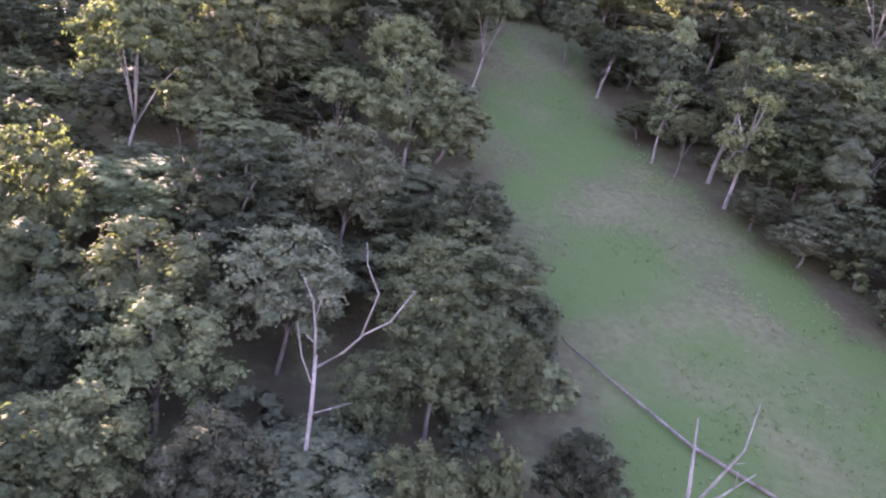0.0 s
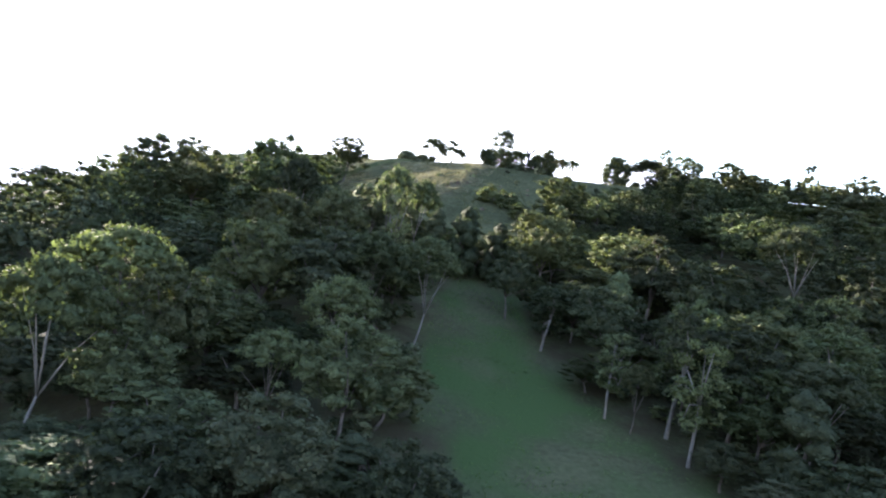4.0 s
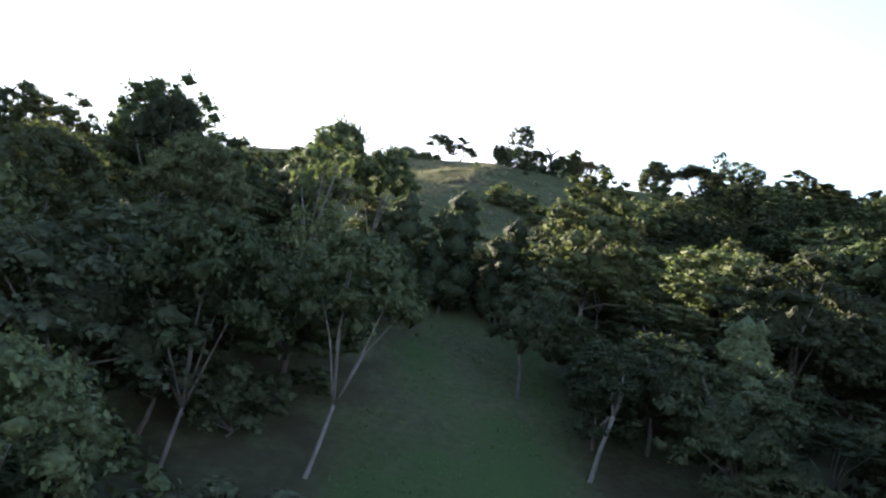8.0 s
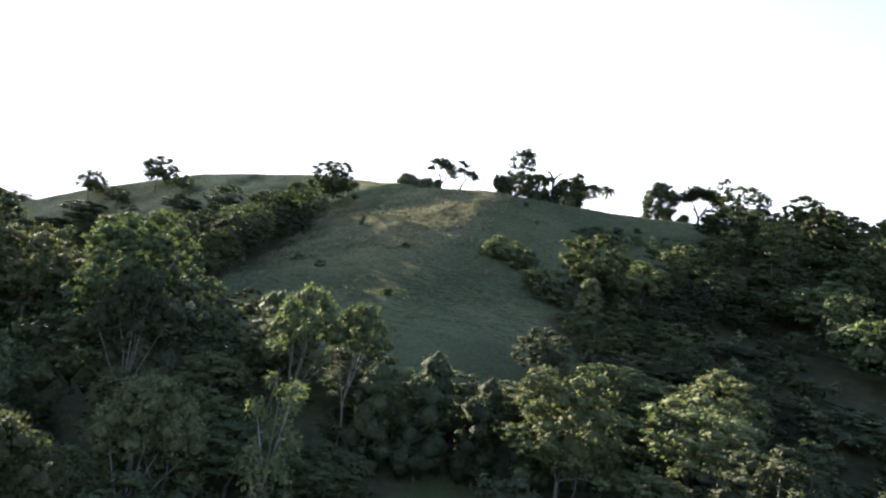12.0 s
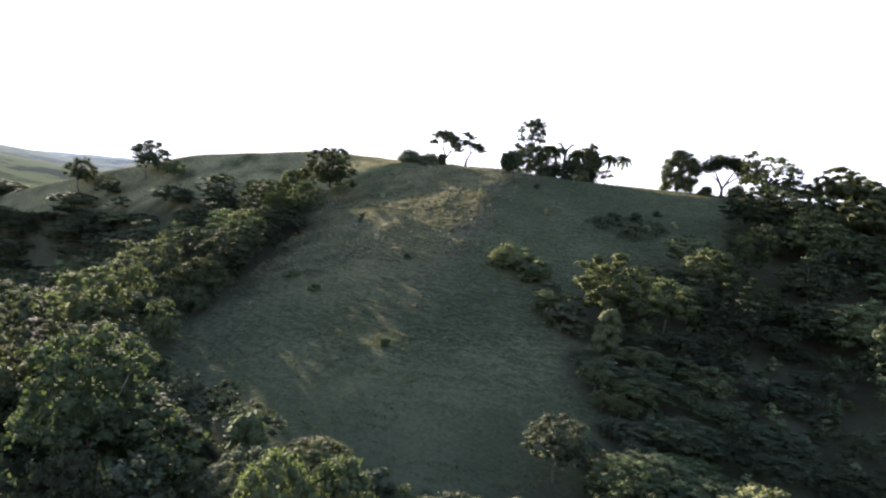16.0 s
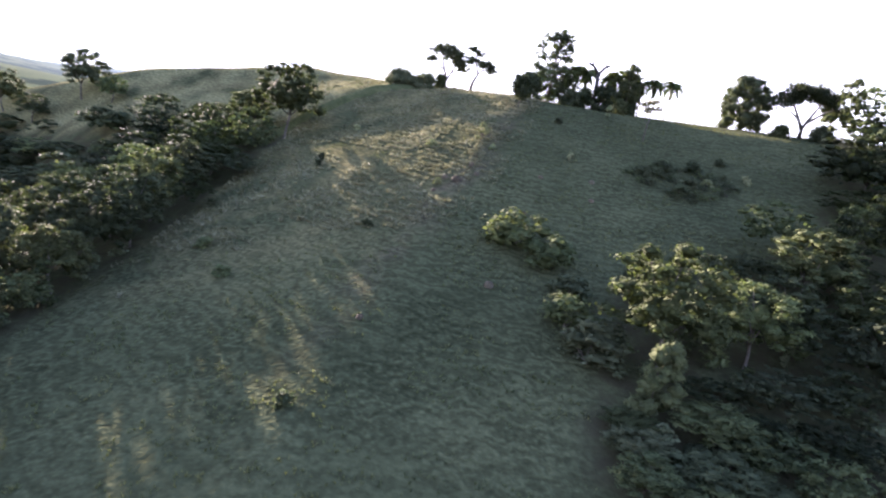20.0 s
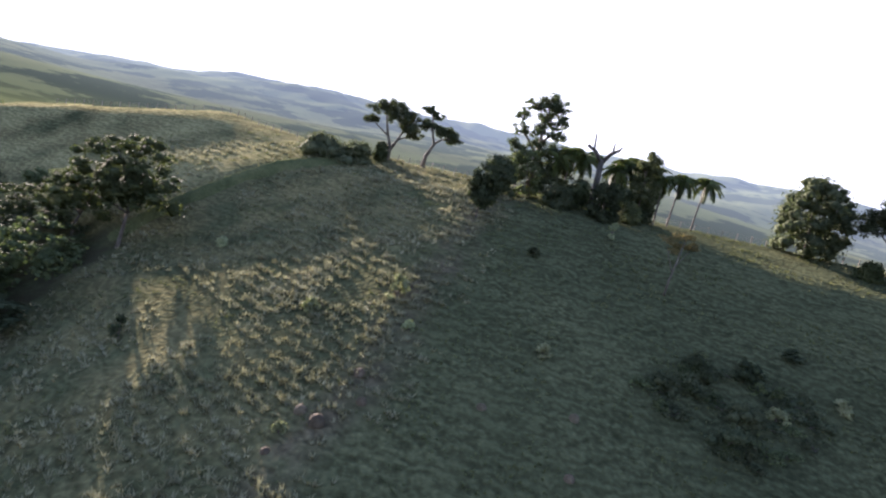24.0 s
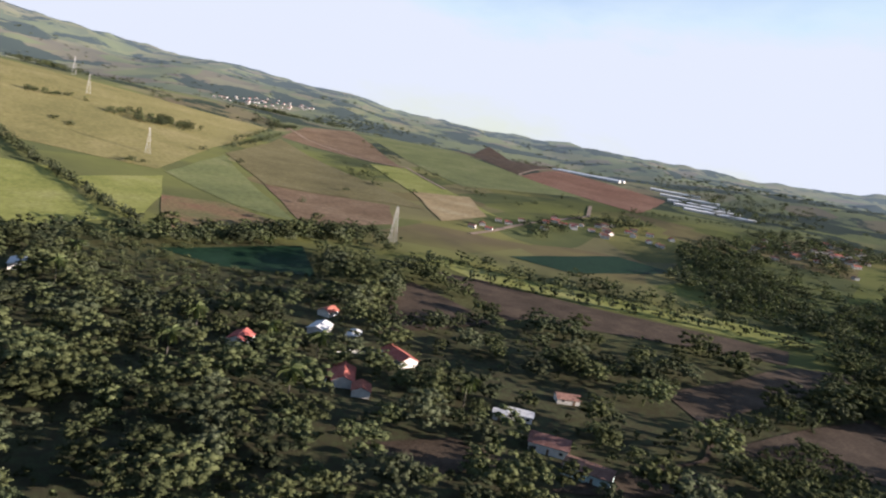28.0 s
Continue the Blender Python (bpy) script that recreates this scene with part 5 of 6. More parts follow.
PALE_CROP = material("pale_green_crop", ((0.09, 0.105, 0.045), (0.12, 0.135, 0.055), (0.15, 0.155, 0.07)), 0.015, 0.9, 0.4, 0.4, fine=0.2)
BROWN_EARTH = material("brown_tilled_earth", ((0.105, 0.07, 0.043), (0.142, 0.098, 0.062), (0.18, 0.13, 0.085)), 0.02, 0.95, 0.4, 0.4, fine=0.2)
RUSTY = material("rusty_rough_pasture", ((0.1, 0.1, 0.045), (0.14, 0.105, 0.055), (0.15, 0.085, 0.055)), 0.03, 0.95, 0.5, 0.5, fine=0.3)
DRY_PASTURE = material("dry_pasture", ((0.135, 0.125, 0.05), (0.175, 0.157, 0.064), (0.215, 0.187, 0.085)), 0.012, 0.95, 0.4, 0.4, fine=0.2)
DIRT_ROAD = material("dirt_road", ((0.16, 0.12, 0.09), (0.22, 0.17, 0.13), (0.27, 0.21, 0.17)), 0.1, 0.95, 0.3, 1.0)
NEAR_FIELDS = (
    ("bare ploughed brown field with furrows", ((-334, -67), (-363, -74), (-332, 12), (-248, -8)), EARTH, 0.35), ("bare ploughed brown field", ((-416, -92), (-436, -53), (-393, 20), (-346, 12)), EARTH, 0.35),
    ("long bare brown field", ((-424, -61), (-501, 149), (-456, 152), (-359, 5)), EARTH, 0.42), ("narrow strip of bright grass", ((-446, -122), (-577, 171), (-506, 140), (-430, -66)), YOUNG_CROP, 0.3),
    ("dark brown tilled plot", ((-314, 118), (-458, 157), (-493, 196), (-289, 142)), EARTH, 0.35), ("dark brown tilled plot", ((-268, 152), (-388, 200), (-359, 233), (-300, 216)), EARTH, 0.35),
    ("bare earth yard field", ((-178, 122), (-235, 141), (-234, 165), (-197, 141)), EARTH, 0.35), ("bare earth yard", ((-152, 67), (-181, 81), (-184, 105), (-151, 93)), EARTH, 0.35),
)
MIDDLE_FIELDS = (
    ("square brown tilled field", ((-529, -422), (-640, -322), (-542, -237), (-422, -242)), BROWN_EARTH, 0.6), ("large olive crop field", ((-605, -595), (-929, -847), (-684, -298), (-531, -426)), OLIVE_CROP, 0.8),
    ("reddish tilled field on the rise", ((-948, -870), (-1174, -1037), (-1401, -1088), (-1040, -620)), BROWN_EARTH, 1.2), ("bright green crop field", ((-979, -651), (-1058, -622), (-768, -243), (-780, -396)), YOUNG_CROP, 0.9),
    ("tan stubble field", ((-787, -401), (-880, -361), (-748, -248), (-640, -244)), STUBBLE, 1.2), ("wide purple-brown tilled field", ((-1637, -915), (-2400, -1250), (-1787, -650), (-1378, -550)), EARTH, 2.0),
    ("broad pale green crop field", ((-1390, -1050), (-1600, -940), (-1260, -330), (-1000, -450)), PALE_CROP, 1.0),
)
FAR_FIELDS = (
    ("red earth field before the long sheds", ((-1380, -545), (-1712, -605), (-1560, -260), (-1176, -191)), RED_EARTH, 1.6), ("long red field across the valley", ((-1640, 480), (-1616, 617), (-1279, 629), (-1180, 585)), RED_EARTH, 2.0),
    ("long green field across the valley", ((-1519, 378), (-1602, 432), (-1166, 580), (-1177, 535)), YOUNG_CROP, 2.2), ("sunlit green meadow by the pylon", ((-544, 238), (-550, 305), (-398, 353), (-423, 276)), YOUNG_CROP, 0.4),
    ("green meadow in the valley", ((-814, 266), (-788, 361), (-712, 440), (-613, 325)), YOUNG_CROP, 0.5), ("pale meadow in the valley", ((-765, 577), (-720, 640), (-600, 600), (-650, 540)), VALLEY_MEADOW, 0.6),
    ("bright meadow beyond the pond", ((-620, 672), (-590, 700), (-478, 660), (-520, 625)), VALLEY_MEADOW, 0.6), ("long golden hill pasture with scattered shrubs", ((-400, -1230), (-985, -950), (-415, -462), (-225, -640)), DRY_PASTURE, 0.6),
    ("rough pasture reddened by dry weeds", ((-348, -350), (-402, -326), (-402, -243), (-283, -245)), RUSTY, 0.5), ("rough green slope below the crop field", ((-418, -452), (-590, -580), (-425, -255), (-405, -322)), PALE_CROP, 0.45), ("bright green pasture under the tree line", ((-295, -404), (-403, -432), (-345, -345), (-270, -260)), YOUNG_CROP, 0.6), ("bright pasture above the pond", ((-230, -480), (-292, -440), (-255, -266), (-185, -258)), YOUNG_CROP, 0.55),
)
FIELDS = NEAR_FIELDS + MIDDLE_FIELDS + FAR_FIELDS
for label, corners, mat, lift in FIELDS:
    sheet("field", label, corners, mat, lift)
WATER = material("pond_water", ((0.011, 0.028, 0.015), (0.016, 0.037, 0.02)), 0.02, 0.45, 0.05, 0.5, spec=0.004)
CLEAR_WATER = material("clear_pond_water", ((0.015, 0.03, 0.03), (0.02, 0.04, 0.04)), 0.02, 0.05, 0.012, 0.6, spec=0.6)
for label, corners, lift in (("still green farm pond among trees", ((-245, -192), (-362, -182), (-300, -106), (-254, -142)), 0.5), ("dark green reservoir by a wood", ((-556, -106), (-750, -70), (-735, 8), (-560, -40)), 0.4), ("small bright pond far down the valley", ((-548, 508), (-528, 510), (-524, 560), (-548, 564)), 0.5)):
    c = np.array(corners).mean(0)
    sheet("water", label, corners, CLEAR_WATER if "bright" in label else WATER, 0, 16, "water", z_at(*c) + 0.35)


def road(label, points, width, lift=0.5, mat=DIRT_ROAD):
    p = np.array(points, float)
    s = np.linspace(0, len(p) - 1, 14 * len(p))
    x, y = (np.interp(s, range(len(p)), p[:, i]) for i in (0, 1))
    d = np.stack((np.gradient(x), np.gradient(y)), 1)
    d /= np.linalg.norm(d, axis=1)[:, None]
    l, r = (np.stack((x - k * d[:, 1] * width / 2, y + k * d[:, 0] * width / 2), 1) for k in (1, -1))
    q = np.concatenate((l, r))
    n = len(s)
    f = [[i, i + 1, n + i + 1, n + i] for i in range(n - 1)]
    return tagged(part("road", (np.column_stack((q, surface(q[:, 0], q[:, 1]) + 0.2 + 0.5 * lift)), f), mat), label, "road", kind="structure")


road("pale dirt road through the farms", ((-620, -190), (-656, -194), (-800, -205), (-971, -201), (-1120, -260)), 6, 1.2)
road("pale dirt track between the fields", ((-1050, -960), (-1083, -1000), (-1031, -880), (-1015, -675), (-1061, -626), (-900, -420)), 6, 1.5)
road("pale dirt track to the long sheds", ((-1380, -545), (-1403, -558), (-1560, -600), (-1747, -632)), 7, 2.4)
road("narrow earth track between the plots", ((-170, 120), (-205, 133), (-250, 152), (-290, 147)), 2.0, 0.5, EARTH)


# ---- buildings ----
PLASTER = material("white_plaster", ((0.42, 0.4, 0.37), (0.54, 0.52, 0.48), (0.62, 0.6, 0.56)), 0.5, 0.9, 0.1, jitter=0.3)
TEAL_PLASTER = material("pale_teal_plaster", ((0.4, 0.52, 0.5), (0.48, 0.6, 0.58)), 0.5, 0.9, 0.1)
ROOF_RED = material("red_roof_tile", ((0.25, 0.06, 0.05), (0.34, 0.09, 0.07), (0.42, 0.13, 0.1)), 0.6, 0.85, 0.4, 6, jitter=0.4)
ROOF_BROWN = material("brown_roof_tile", ((0.14, 0.07, 0.055), (0.2, 0.1, 0.08), (0.26, 0.14, 0.11)), 0.6, 0.85, 0.4, 6, jitter=0.4)
ROOF_GREY = material("grey_sheet_roof", ((0.4, 0.4, 0.4), (0.52, 0.52, 0.52), (0.62, 0.62, 0.6)), 0.4, 0.6, 0.1)
PANE = material("window_glass", ((0.02, 0.025, 0.03), (0.03, 0.035, 0.04)), 1.0, 0.1, spec=0.5)
DOOR = material("painted_door", ((0.12, 0.08, 0.05), (0.18, 0.12, 0.08)), 1.0, 0.7)
STEEL = material("galvanised_steel", ((0.3, 0.3, 0.29), (0.42, 0.42, 0.4)), 1.0, 0.6, metal=0.2)


def gable(l, w, h, rise, over=0.5, t=0.16):
    """A gabled roof with thickness, ridge along x, resting on walls of height h."""
    x, y = l / 2 + over, w / 2 + over
    eave = h - rise * over / (w / 2)
    v = [(-x, -y, eave), (x, -y, eave), (x, 0, h + rise), (-x, 0, h + rise), (-x, y, eave), (x, y, eave)]
    v += [(a, b, c + t) for a, b, c in v]
    f = [[3, 2, 1, 0], [4, 5, 2, 3], [6, 7, 8, 9], [9, 8, 11, 10], [0, 1, 7, 6], [5, 4, 10, 11], [1, 2, 8, 7], [2, 5, 11, 8], [3, 0, 6, 9], [4, 3, 9, 10]]
    return np.array(v), f


def house(label, x, y, turn, l, w, h, wall, roof, rise=1.6, windows=3, porch=False, group="", category="house"):
    root = tagged(new("house"), label, category, group)
    v, f = box(0, 0, -0.6, l, w, h + 0.6)
    g = np.array([(-l / 2, -w / 2, h), (l / 2, -w / 2, h), (l / 2, w / 2, h), (-l / 2, w / 2, h), (-l / 2, 0, h + rise - 0.02), (l / 2, 0, h + rise - 0.02)])
    part("wall", join((v, f), (g, [[0, 4, 3], [1, 2, 5]])), wall, root)
    part("roof", gable(l, w, h, rise), roof, root)
    for side in (-1, 1):
        for k in range(windows):
            wx = -l / 2 + l * (k + 0.5) / windows
            if side == -1 and k == windows // 2:
                part("door", box(wx, side * (w / 2 + 0.02), 0, 0.95, 0.1, 2.1), DOOR, root)
            else:
                win = part("window", box(wx, side * (w / 2 + 0.02), 1.0, 1.3, 0.1, 1.1), POST, root)
                part("pane", box(wx, side * (w / 2 + 0.06), 1.08, 1.14, 0.06, 0.94), PANE, win)
    if porch:
        pr = part("porch_roof", (np.array([(-l * 0.3, -w / 2, h - 0.1), (l * 0.3, -w / 2, h - 0.1), (l * 0.3, -w / 2 - 2.6, h - 0.8), (-l * 0.3, -w / 2 - 2.6, h - 0.8), (-l * 0.3, -w / 2, h - 0.22), (l * 0.3, -w / 2, h - 0.22), (l * 0.3, -w / 2 - 2.6, h - 0.92), (-l * 0.3, -w / 2 - 2.6, h - 0.92)]), [[3, 2, 1, 0], [4, 5, 6, 7], [2, 3, 7, 6], [0, 1, 5, 4], [1, 2, 6, 5], [3, 0, 4, 7]]), roof, root)
        for s in (-0.28, 0.28):
            part("porch_post", box(l * s, -w / 2 - 2.4, -0.4, 0.18, 0.18, h - 0.5), wall, root)
    root.matrix_basis = pose(x, y, z_at(x, y), 0, 0, turn)
    return root


house("white farmhouse with a pale sheet roof", -221, -23, 25, 13, 8, 3.2, PLASTER, ROOF_GREY, 1.3, 4)
house("long shed with grey sheet roof by the farmhouse", -229, -9, 25, 12, 5, 2.6, PLASTER, ROOF_GREY, 0.7, 3, category="shed")
house("farmhouse with a red tiled roof", -226, 22, 70, 17, 9, 3.0, PLASTER, ROOF_RED, 1.9, 4, True)
house("farmhouse with a long red tiled roof", -186, 25, 40, 16, 8.5, 3.0, PLASTER, ROOF_RED, 2.0, 4, True)
house("small annexe with a red hipped roof", -182, 38, 40, 8, 7, 2.8, PLASTER, ROOF_RED, 1.5, 2)
house("small house with a red roof among trees", -246, -42, 10, 9, 7, 2.8, PLASTER, ROOF_RED, 1.6, 2)
house("house with a red roof half hidden by trees", -178, -28, 30, 12, 8, 3.0, PLASTER, ROOF_RED, 1.8, 3)
house("low pale teal house with a brown tiled roof", -197, 126, 100, 16, 9, 3.4, TEAL_PLASTER, ROOF_BROWN, 1.2, 4)
house("house with a white gable and brown tiled roof", -204, 108, 110, 14, 9, 3.4, PLASTER, ROOF_BROWN, 2.2, 3)
house("white low outbuilding with a flat roof", -219, 88, 115, 10, 6, 2.8, PLASTER, ROOF_GREY, 0.6, 3)
house("small white outbuilding with a gable", -212, 83, 115, 5, 4, 3.0, PLASTER, ROOF_GREY, 0.9, 1)
house("low shed with a brown roof among shrubs", -255, 92, 130, 10, 6, 2.4, PLASTER, ROOF_BROWN, 1.4, 2)
house("pale blue-roofed building at the wood's edge", -150, -165, 60, 14, 9, 3.0, PLASTER, ROOF_GREY, 1.0, 3)
wall_ = tagged(new("garden_wall"), "white garden wall with posts beside the farmhouse", "wall")
for k in range(12):
    a, b = np.array((-205, 2)), np.array((-233, 14))
    p, q = a + (b - a) * k / 12, a + (b - a) * (k + 1) / 12
    m = (p + q) / 2
    z = z_at(*m)
    part("panel", box(m[0], m[1], z - 0.3, 2.5, 0.14, 1.5, math.atan2(12, -28)), PLASTER, wall_)
    part("post", box(p[0], p[1], z - 0.3, 0.24, 0.24, 2.2), PLASTER, wall_)
tank = tagged(new("water_tank"), "round pale water tank on a stand", "tank")
part("tank", tube([(0, 0, 4.6), (0, 0, 4.7), (0, 0, 5.9), (0, 0, 6.1)], [0.7, 0.85, 0.8, 0.35], 14), PLASTER, tank, smooth=True)
for sx in (-0.55, 0.55):
    for sy in (-0.55, 0.55):
        part("leg", box(sx, sy, -0.3, 0.16, 0.16, 4.95), POST, tank)
tank.matrix_basis = pose(-188, 121, z_at(-188, 121))

# hamlets and the far village: simple houses, each one its own
seed_house = house("small pale village house with a tiled roof", -881, -97, 20, 11, 8, 3.2, PLASTER, ROOF_BROWN, 1.8, 2, group="village houses")
seed_house2 = house("small village house with a red tiled roof", -850, -120, 60, 12, 8, 3.2, PLASTER, ROOF_RED, 1.9, 2, group="village houses")
vr = random.Random(21)
for cx, cy, sx, sy, n in ((-880, -110, 60, 60, 16), (-820, -190, 50, 30, 8), (-700, -215, 60, 15, 5), (-1090, 90, 120, 70, 34), (-1260, 160, 130, 80, 22), (-1700, -1800, 190, 90, 48), (-1000, 640, 110, 60, 14), (-900, 240, 40, 30, 5)):
    for _ in range(n):
        x, y = cx + sx * vr.uniform(-1, 1), cy + sy * vr.uniform(-1, 1)
        k = vr.uniform(0.7, 1.0)
        copy_thing(seed_house if vr.random() < 0.55 else seed_house2, pose(x, y, z_at(x, y) + 0.2, 0, 0, vr.choice((20, 110, 35, 125))) @ Matrix.Diagonal((k, k, k, 1)))
WHITE_ROOF = material("white_sheet_roof", ((0.66, 0.67, 0.68), (0.78, 0.79, 0.8)), 0.3, 0.7, 0.1)
barn = house("long low poultry shed with a white roof", -1752, -528, 92, 190, 13, 3.2, PLASTER, WHITE_ROOF, 1.6, 8, group="poultry sheds", category="shed")
copy_thing(barn, pose(-1722, -530, z_at(-1722, -530) + 0.4, 0, 0, 92))
for x, y, turn, k in ((-1746, -295, 107, 0.64), (-1674, -238, 108, 0.72), (-1603, -198, 110, 0.72), (-1555, -165, 112, 0.76), (-1507, -128, 116, 0.78)):
    copy_thing(barn, pose(x, y, z_at(x, y) + 0.6, 0, 0, turn) @ Matrix.Diagonal((k, 1, 1, 1)))


# ---- pylons ----
def pylon(x, y, h, turn):
    """A lattice tower: four legs, bracing, three cross arms."""
    root = tagged(new("pylon"), "tall grey steel lattice power pylon", "pylon", "pylons")
    half = lambda t: 0.08 * h * (1 - t) ** 1.25 + 0.02 * h
    levels = np.linspace(0, 1, 9)
    for sx, sy in ((-1, -1), (1, -1), (1, 1), (-1, 1)):
        part("leg", tube([(sx * half(t), sy * half(t), h * t - (0.5 if t == 0 else 0)) for t in levels], [0.1] * 9, 4), STEEL, root)
    braces = []
    for a, b in zip(levels[:-1], levels[1:]):
        ring = ((-1, -1), (1, -1), (1, 1), (-1, 1))
        for p, q in zip(ring, ring[1:] + ring[:1]):
            braces.append(tube([(p[0] * half(a), p[1] * half(a), h * a), (q[0] * half(b), q[1] * half(b), h * b)], [0.06] * 2, 4))
            braces.append(tube([(q[0] * half(a), q[1] * half(a), h * a), (p[0] * half(b), p[1] * half(b), h * b)], [0.06] * 2, 4))
    part("bracing", join(*braces), STEEL, root)
    for t, l in ((0.72, 0.2), (0.84, 0.17), (0.95, 0.13)):
        part("cross_arm", join(tube([(-l * h, 0, t * h + 0.3), (0, 0.3, t * h), (l * h, 0, t * h + 0.3)], [0.1, 0.2, 0.1], 4), tube([(-l * h, 0, t * h + 0.3), (0, 0, t * h + 1.4), (l * h, 0, t * h + 0.3)], [0.08, 0.1, 0.08], 4)), STEEL, root)
    root.matrix_basis = pose(x, y, z_at(x, y), 0, 0, turn)
    return root


for x, y, h, turn in ((-459, -171, 34, 60), (-451, -538, 30, 60), (-582, -922, 32, 60), (-672, -1147, 34, 60), (-477, 322, 36, 60)):
    pylon(x, y, h, turn)


# ---- trees of the valley ----
KEEP_OUT = [list(c) for _, c, _, _ in FIELDS] + [[(-243, -190), (-365, -180), (-297, -105), (-252, -142)], [(-550, -106), (-768, -36), (-664, 3), (-545, -62)], [(-560, 500), (-515, 500), (-510, 570), (-555, 570)]]


def open_land(x, y):
    return any(inside(x, y, ring) for ring in KEEP_OUT)


vt = random.Random(33)
HOUSES = [(-221, -23), (-229, -9), (-226, 22), (-186, 25), (-182, 38), (-246, -42), (-178, -28), (-197, 126), (-204, 108), (-219, 88), (-255, 92), (-150, -165)]
HOUSES += [(a + 7.5, b + 4.5) for a, b in HOUSES]          # the yards on their uphill side stay open
near_valley, far_valley, specks = [], [], []


def add_tree(x, y, h, w, kind, target, gap=10):
    if open_land(x, y) or any((x - a) ** 2 + (y - b) ** 2 < gap ** 2 for a, b in HOUSES):
        return
    target.append((kind, x, y, h, w, vt.random()))


crowns = [(-204, 71, 6), (-164, -40, 6), (-136, -19, 6), (-148, -126, 6), (-181, -15, 6), (-193, 3, 6), (-152, 30, 6)]          # room for the palms


def near_pond(x, y):
    """The low growth on the bank between the pond and the hill."""
    return -305 < x < -180 and -200 < y < -60


# the farms' woods at the foot of the hill
for gx in range(-420, -40, 8):
    for gy in range(-230, 470, 8):
        x, y = gx + vt.uniform(-4, 4), gy + vt.uniform(-4, 4)
        if wooded(x, y) or on_open_ground(x, y):
            continue
        thick = noise.noise((x * 0.012, y * 0.012, 4.2)) + 0.35 * noise.noise((x * 0.05, y * 0.05, 9.1))
        bias = 1.0 if y > 215 and x > -330 else 0.3 if y > 290 else 0.8 if x > -330 and y < 60 else 0.25 if y < 120 else 0.0 if x < -250 else 0.3
        if thick + bias > 0.02:
            low = vt.random()
            if inside(x, y, [(-250, -14), (-205, -4), (-225, 70), (-330, 70), (-350, 14)]) and low < 0.85:
                if low < 0.3:
                    add_tree(x, y, vt.uniform(2.5, 5), vt.uniform(5, 8), "bush", near_valley, 7.5)
            elif near_pond(x, y):
                add_tree(x, y, vt.uniform(2.5, 4.5), vt.uniform(6, 9), "bush" if low < 0.5 else "dome", near_valley, 8)
            elif low < 0.34:
                add_tree(x, y, vt.uniform(2.5, 5), vt.uniform(4, 8), "bush", near_valley, 7.5)
            else:
                big = vt.random() ** 1.6
                w = 9.5 + 13.0 * big
                if all((x - q[0]) ** 2 + (y - q[1]) ** 2 > (0.3 * (w + q[2])) ** 2 for q in crowns):
                    crowns.append((x, y, w))
                    add_tree(x, y, 8 + 9.5 * big, w, "dome" if vt.random() < 0.82 else "tall", near_valley, 4.5 + w / 2)
# belts and copses farther out: centre, half size, number
NEAR_COPSES = ((-720, 130, 110, 80, 170), (-620, 180, 60, 50, 50), (-330, -205, 90, 14, 60), (-440, -190, 40, 40, 45), (-520, 60, 24, 90, 60), (-480, -40, 14, 70, 40), (-740, 60, 110, 60, 200), (-860, 20, 80, 50, 150), (-620, 120, 70, 60, 110), (-560, 200, 60, 50, 70), (-560, 340, 90, 60, 120), (-640, 440, 120, 60, 120), (-420, 430, 90, 60, 120), (-330, 330, 80, 50, 110), (-450, 560, 90, 50, 80), (-620, 640, 130, 50, 90))
MIDDLE_COPSES = ((-900, 420, 140, 70, 130), (-1100, 300, 150, 90, 120), (-980, 60, 130, 90, 130), (-1250, 100, 150, 120, 130), (-950, -140, 60, 40, 40), (-760, -170, 50, 25, 30), (-590, -930, 60, 60, 60), (-740, -990, 110, 70, 90), (-660, -1220, 70, 60, 60), (-1040, -990, 60, 40, 50), (-1250, -1280, 90, 50, 60), (-1500, -1400, 200, 120, 120), (-1900, -1500, 250, 120, 120), (-2100, -900, 250, 120, 90))
FAR_COPSES = ((-1700, -100, 220, 160, 150), (-1500, 300, 220, 120, 110), (-1400, 800, 300, 120, 140), (-900, 900, 250, 120, 140), (-500, 950, 250, 120, 130), (-300, 760, 140, 100, 70), (300, 1150, 420, 200, 190), (800, 1000, 350, 220, 160), (-1000, -1900, 300, 160, 120), (-640, -2300, 300, 200, 110), (-2000, 900, 400, 250, 160), (-2600, -300, 350, 300, 150))
for cx, cy, sx, sy, n in NEAR_COPSES + MIDDLE_COPSES + FAR_COPSES:
    for _ in range(n):
        r, a = math.sqrt(vt.random()), vt.uniform(0, 2 * math.pi)
        far = math.hypot(cx, cy) > 900
        add_tree(cx + sx * r * math.cos(a), cy + sy * r * math.sin(a), vt.uniform(8, 14), vt.uniform(10, 16) * (1.3 if far else 1), "dome" if vt.random() < 0.75 else "tall", specks if far else far_valley)
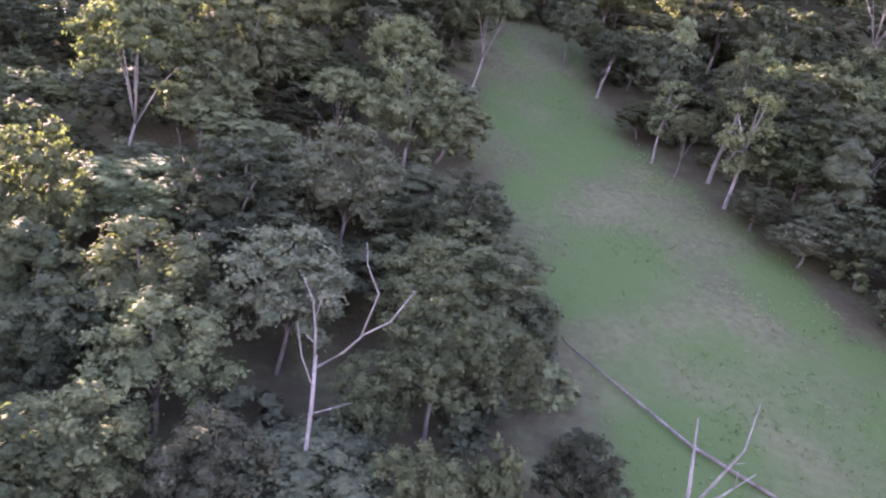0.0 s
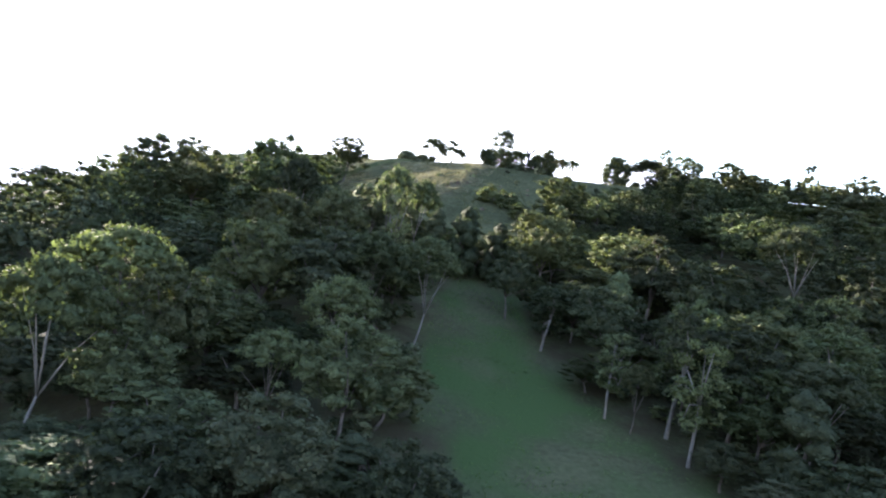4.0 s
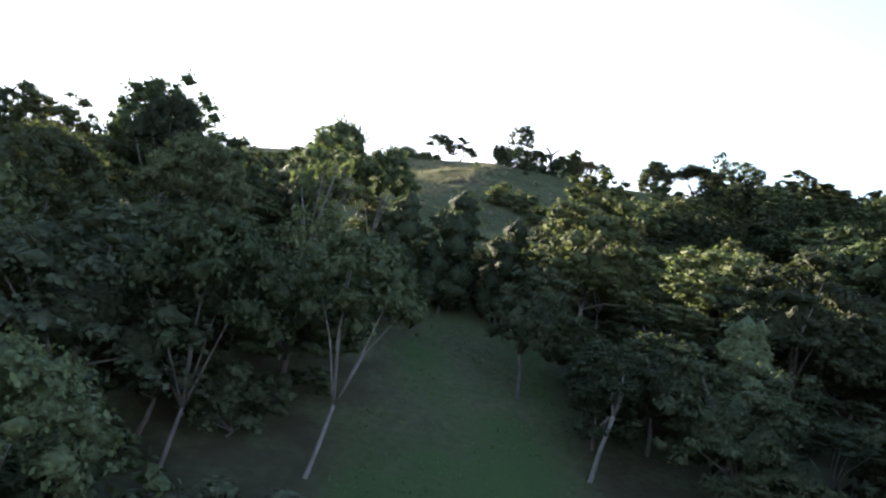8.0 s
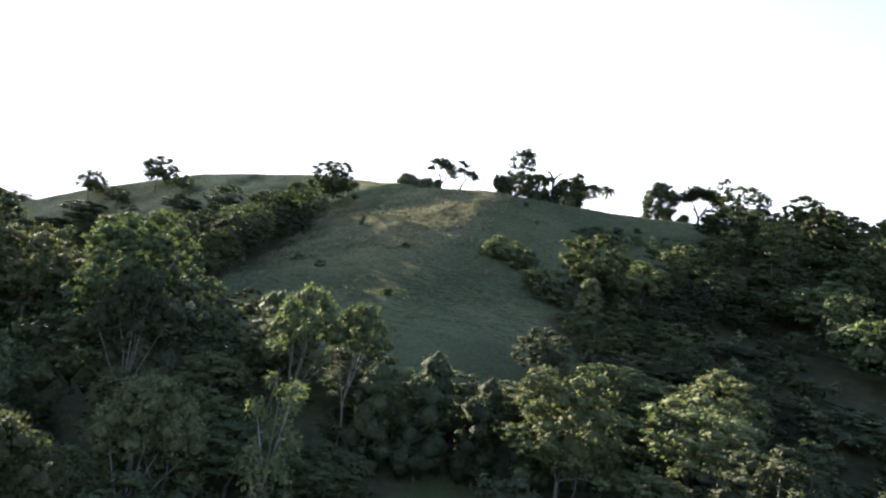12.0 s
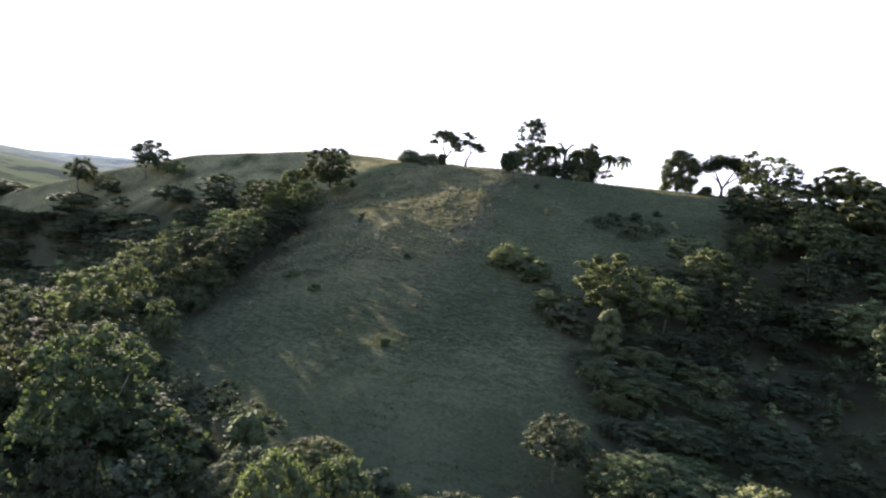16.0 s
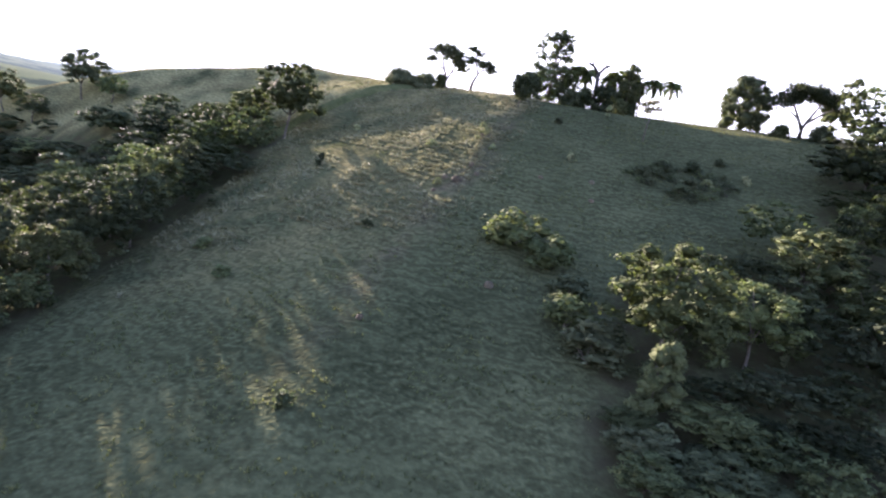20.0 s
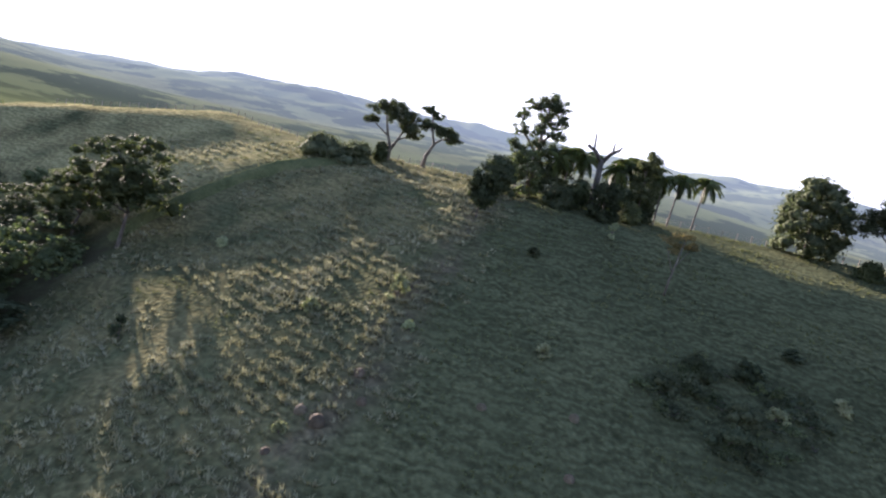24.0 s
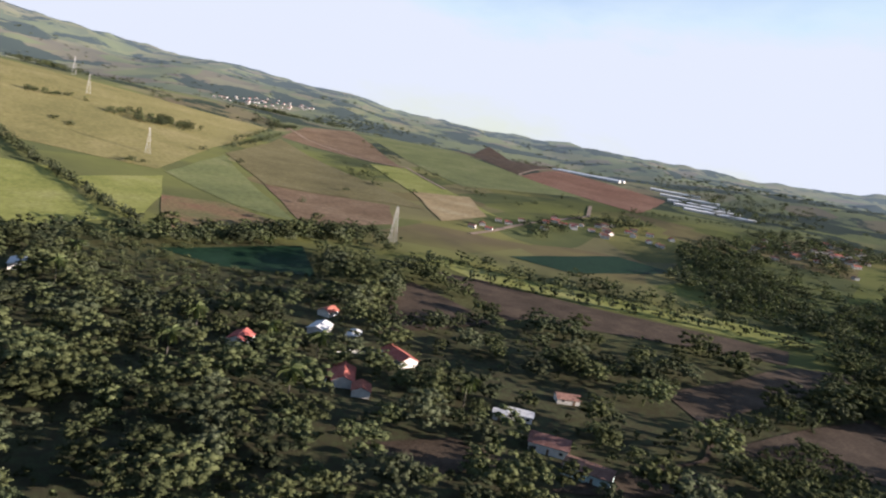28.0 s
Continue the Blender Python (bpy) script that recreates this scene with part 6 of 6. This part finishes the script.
# woods round the valley meadows and shrubs on the golden hill: centre, half size, number, height, width
MEADOW_WOODS = ((-685, 209, 60, 40, 40, 13, 17), (-811, 225, 60, 30, 35, 13, 17), (-480, 204, 40, 25, 30, 13, 17), (-452, 232, 25, 18, 12, 12, 16), (-931, 540, 80, 30, 40, 14, 18), (-1080, 480, 60, 25, 30, 14, 18), (-799, 587, 70, 35, 40, 14, 18), (-608, 579, 60, 40, 40, 14, 18), (-585, 640, 60, 30, 30, 14, 18), (-562, 452, 60, 40, 45, 14, 18), (-510, 385, 40, 25, 25, 14, 18), (-403, 213, 50, 25, 30, 12, 16))
HILL_WOODS = ((-610, -775, 80, 40, 46, 11, 15), (-500, -850, 45, 14, 16, 8, 11), (-420, -665, 12, 22, 7, 5, 8), (-404, -485, 10, 6, 3, 7, 9))
for cx, cy, sx, sy, n, th, tw in MEADOW_WOODS + HILL_WOODS:
    for _ in range(n):
        r, a = math.sqrt(vt.random()), vt.uniform(0, 2 * math.pi)
        spot = ("dome" if vt.random() < 0.8 else "tall", cx + sx * r * math.cos(a), cy + sy * r * math.sin(a), th * vt.uniform(0.65, 1.2), tw * vt.uniform(0.7, 1.2), vt.random())
        if cy < 0 or not open_land(spot[1], spot[2]):
            near_valley.append(spot)
near_valley.append(("dome", -475, 268, 17, 22, 0.31))
# single trees and thickets strewn over the whole valley
for _ in range(5600):
    a, r = vt.uniform(math.radians(44), math.radians(200)), vt.uniform(480, 3500)
    x, y = 25 - r * math.sin(a), 182 + r * math.cos(a)
    if noise.noise((x * 0.006, y * 0.006, 3.3)) + 0.5 * noise.noise((x * 0.02, y * 0.02, 6.6)) > 0.16:
        add_tree(x, y, vt.uniform(5, 11), vt.uniform(7, 13) * (1 + r / 2600), "dome" if vt.random() < 0.8 else "bush", specks)
# tree lines: from, to, number
for ax, ay, bx, by, n in ((-312, -590, -290, -457, 46), (-290, -457, -288, -403, 18), (-288, -403, -268, -257, 44), (-660, -654, -967, -889, 60), (-424, -66, -520, 130, 44), (-442, -112, -540, 120, 44), (-430, -108, -446, -122, 8), (-1023, -963, -716, -724, 30), (-264, 143, -388, 196, 30), (-250, -12, -330, 14, 22), (-335, -66, -250, -10, 16), (-640, -400, -636, -392, 2), (-500, -330, -490, -324, 2), (-1100, -200, -1500, 60, 40), (-1231, -900, -1061, -626, 10)):
    for k in range(n):
        t = (k + vt.uniform(-0.4, 0.4)) / n
        x, y = ax + (bx - ax) * t + vt.uniform(-4, 4), ay + (by - ay) * t + vt.uniform(-4, 4)
        far_valley.append(("dome" if vt.random() < 0.7 else "bush", x, y, vt.uniform(6, 11), vt.uniform(6.5, 10.5), vt.random()))
woods("valley_trees", "mixed green trees round the farms in the valley", near_valley, FARM, [LEAF, LEAF_DARK, LEAF_YELLOW, LEAF, LEAF_YELLOW, LEAF_GREY], pale=-0.25)
woods("distant_woods", "dark green copses and tree lines across the valley", far_valley, LOW, [LEAF, LEAF_DARK, LEAF_DARK, LEAF_GREY])
woods("far_copses", "small dark copses on the far side of the valley", specks, SPECK, [LEAF, LEAF_DARK, LEAF_DARK, LEAF_GREY])
cane = [("bush", x, y, 3.2, 3.6, vt.random()) for x, y in ((vt.uniform(-315, -250), vt.uniform(160, 210)) for _ in range(500)) if inside(x, y, [(-264, 160), (-318, 182), (-296, 208), (-246, 182)])]
woods("cane_patch", "patch of tall light green cane", cane, LOW, [LEAF_YELLOW, LEAF])
for x, y, h in ((-204, 71, 13), (-164, -40, 14), (-136, -19, 14), (-148, -126, 14), (-175, -160, 13), (-181, -15, 12), (-193, 3, 11), (-152, 30, 13)):
    palm(x, y, h, 0.6, x, 18, 1.7, "tall palm with a feathery crown among the farm trees")
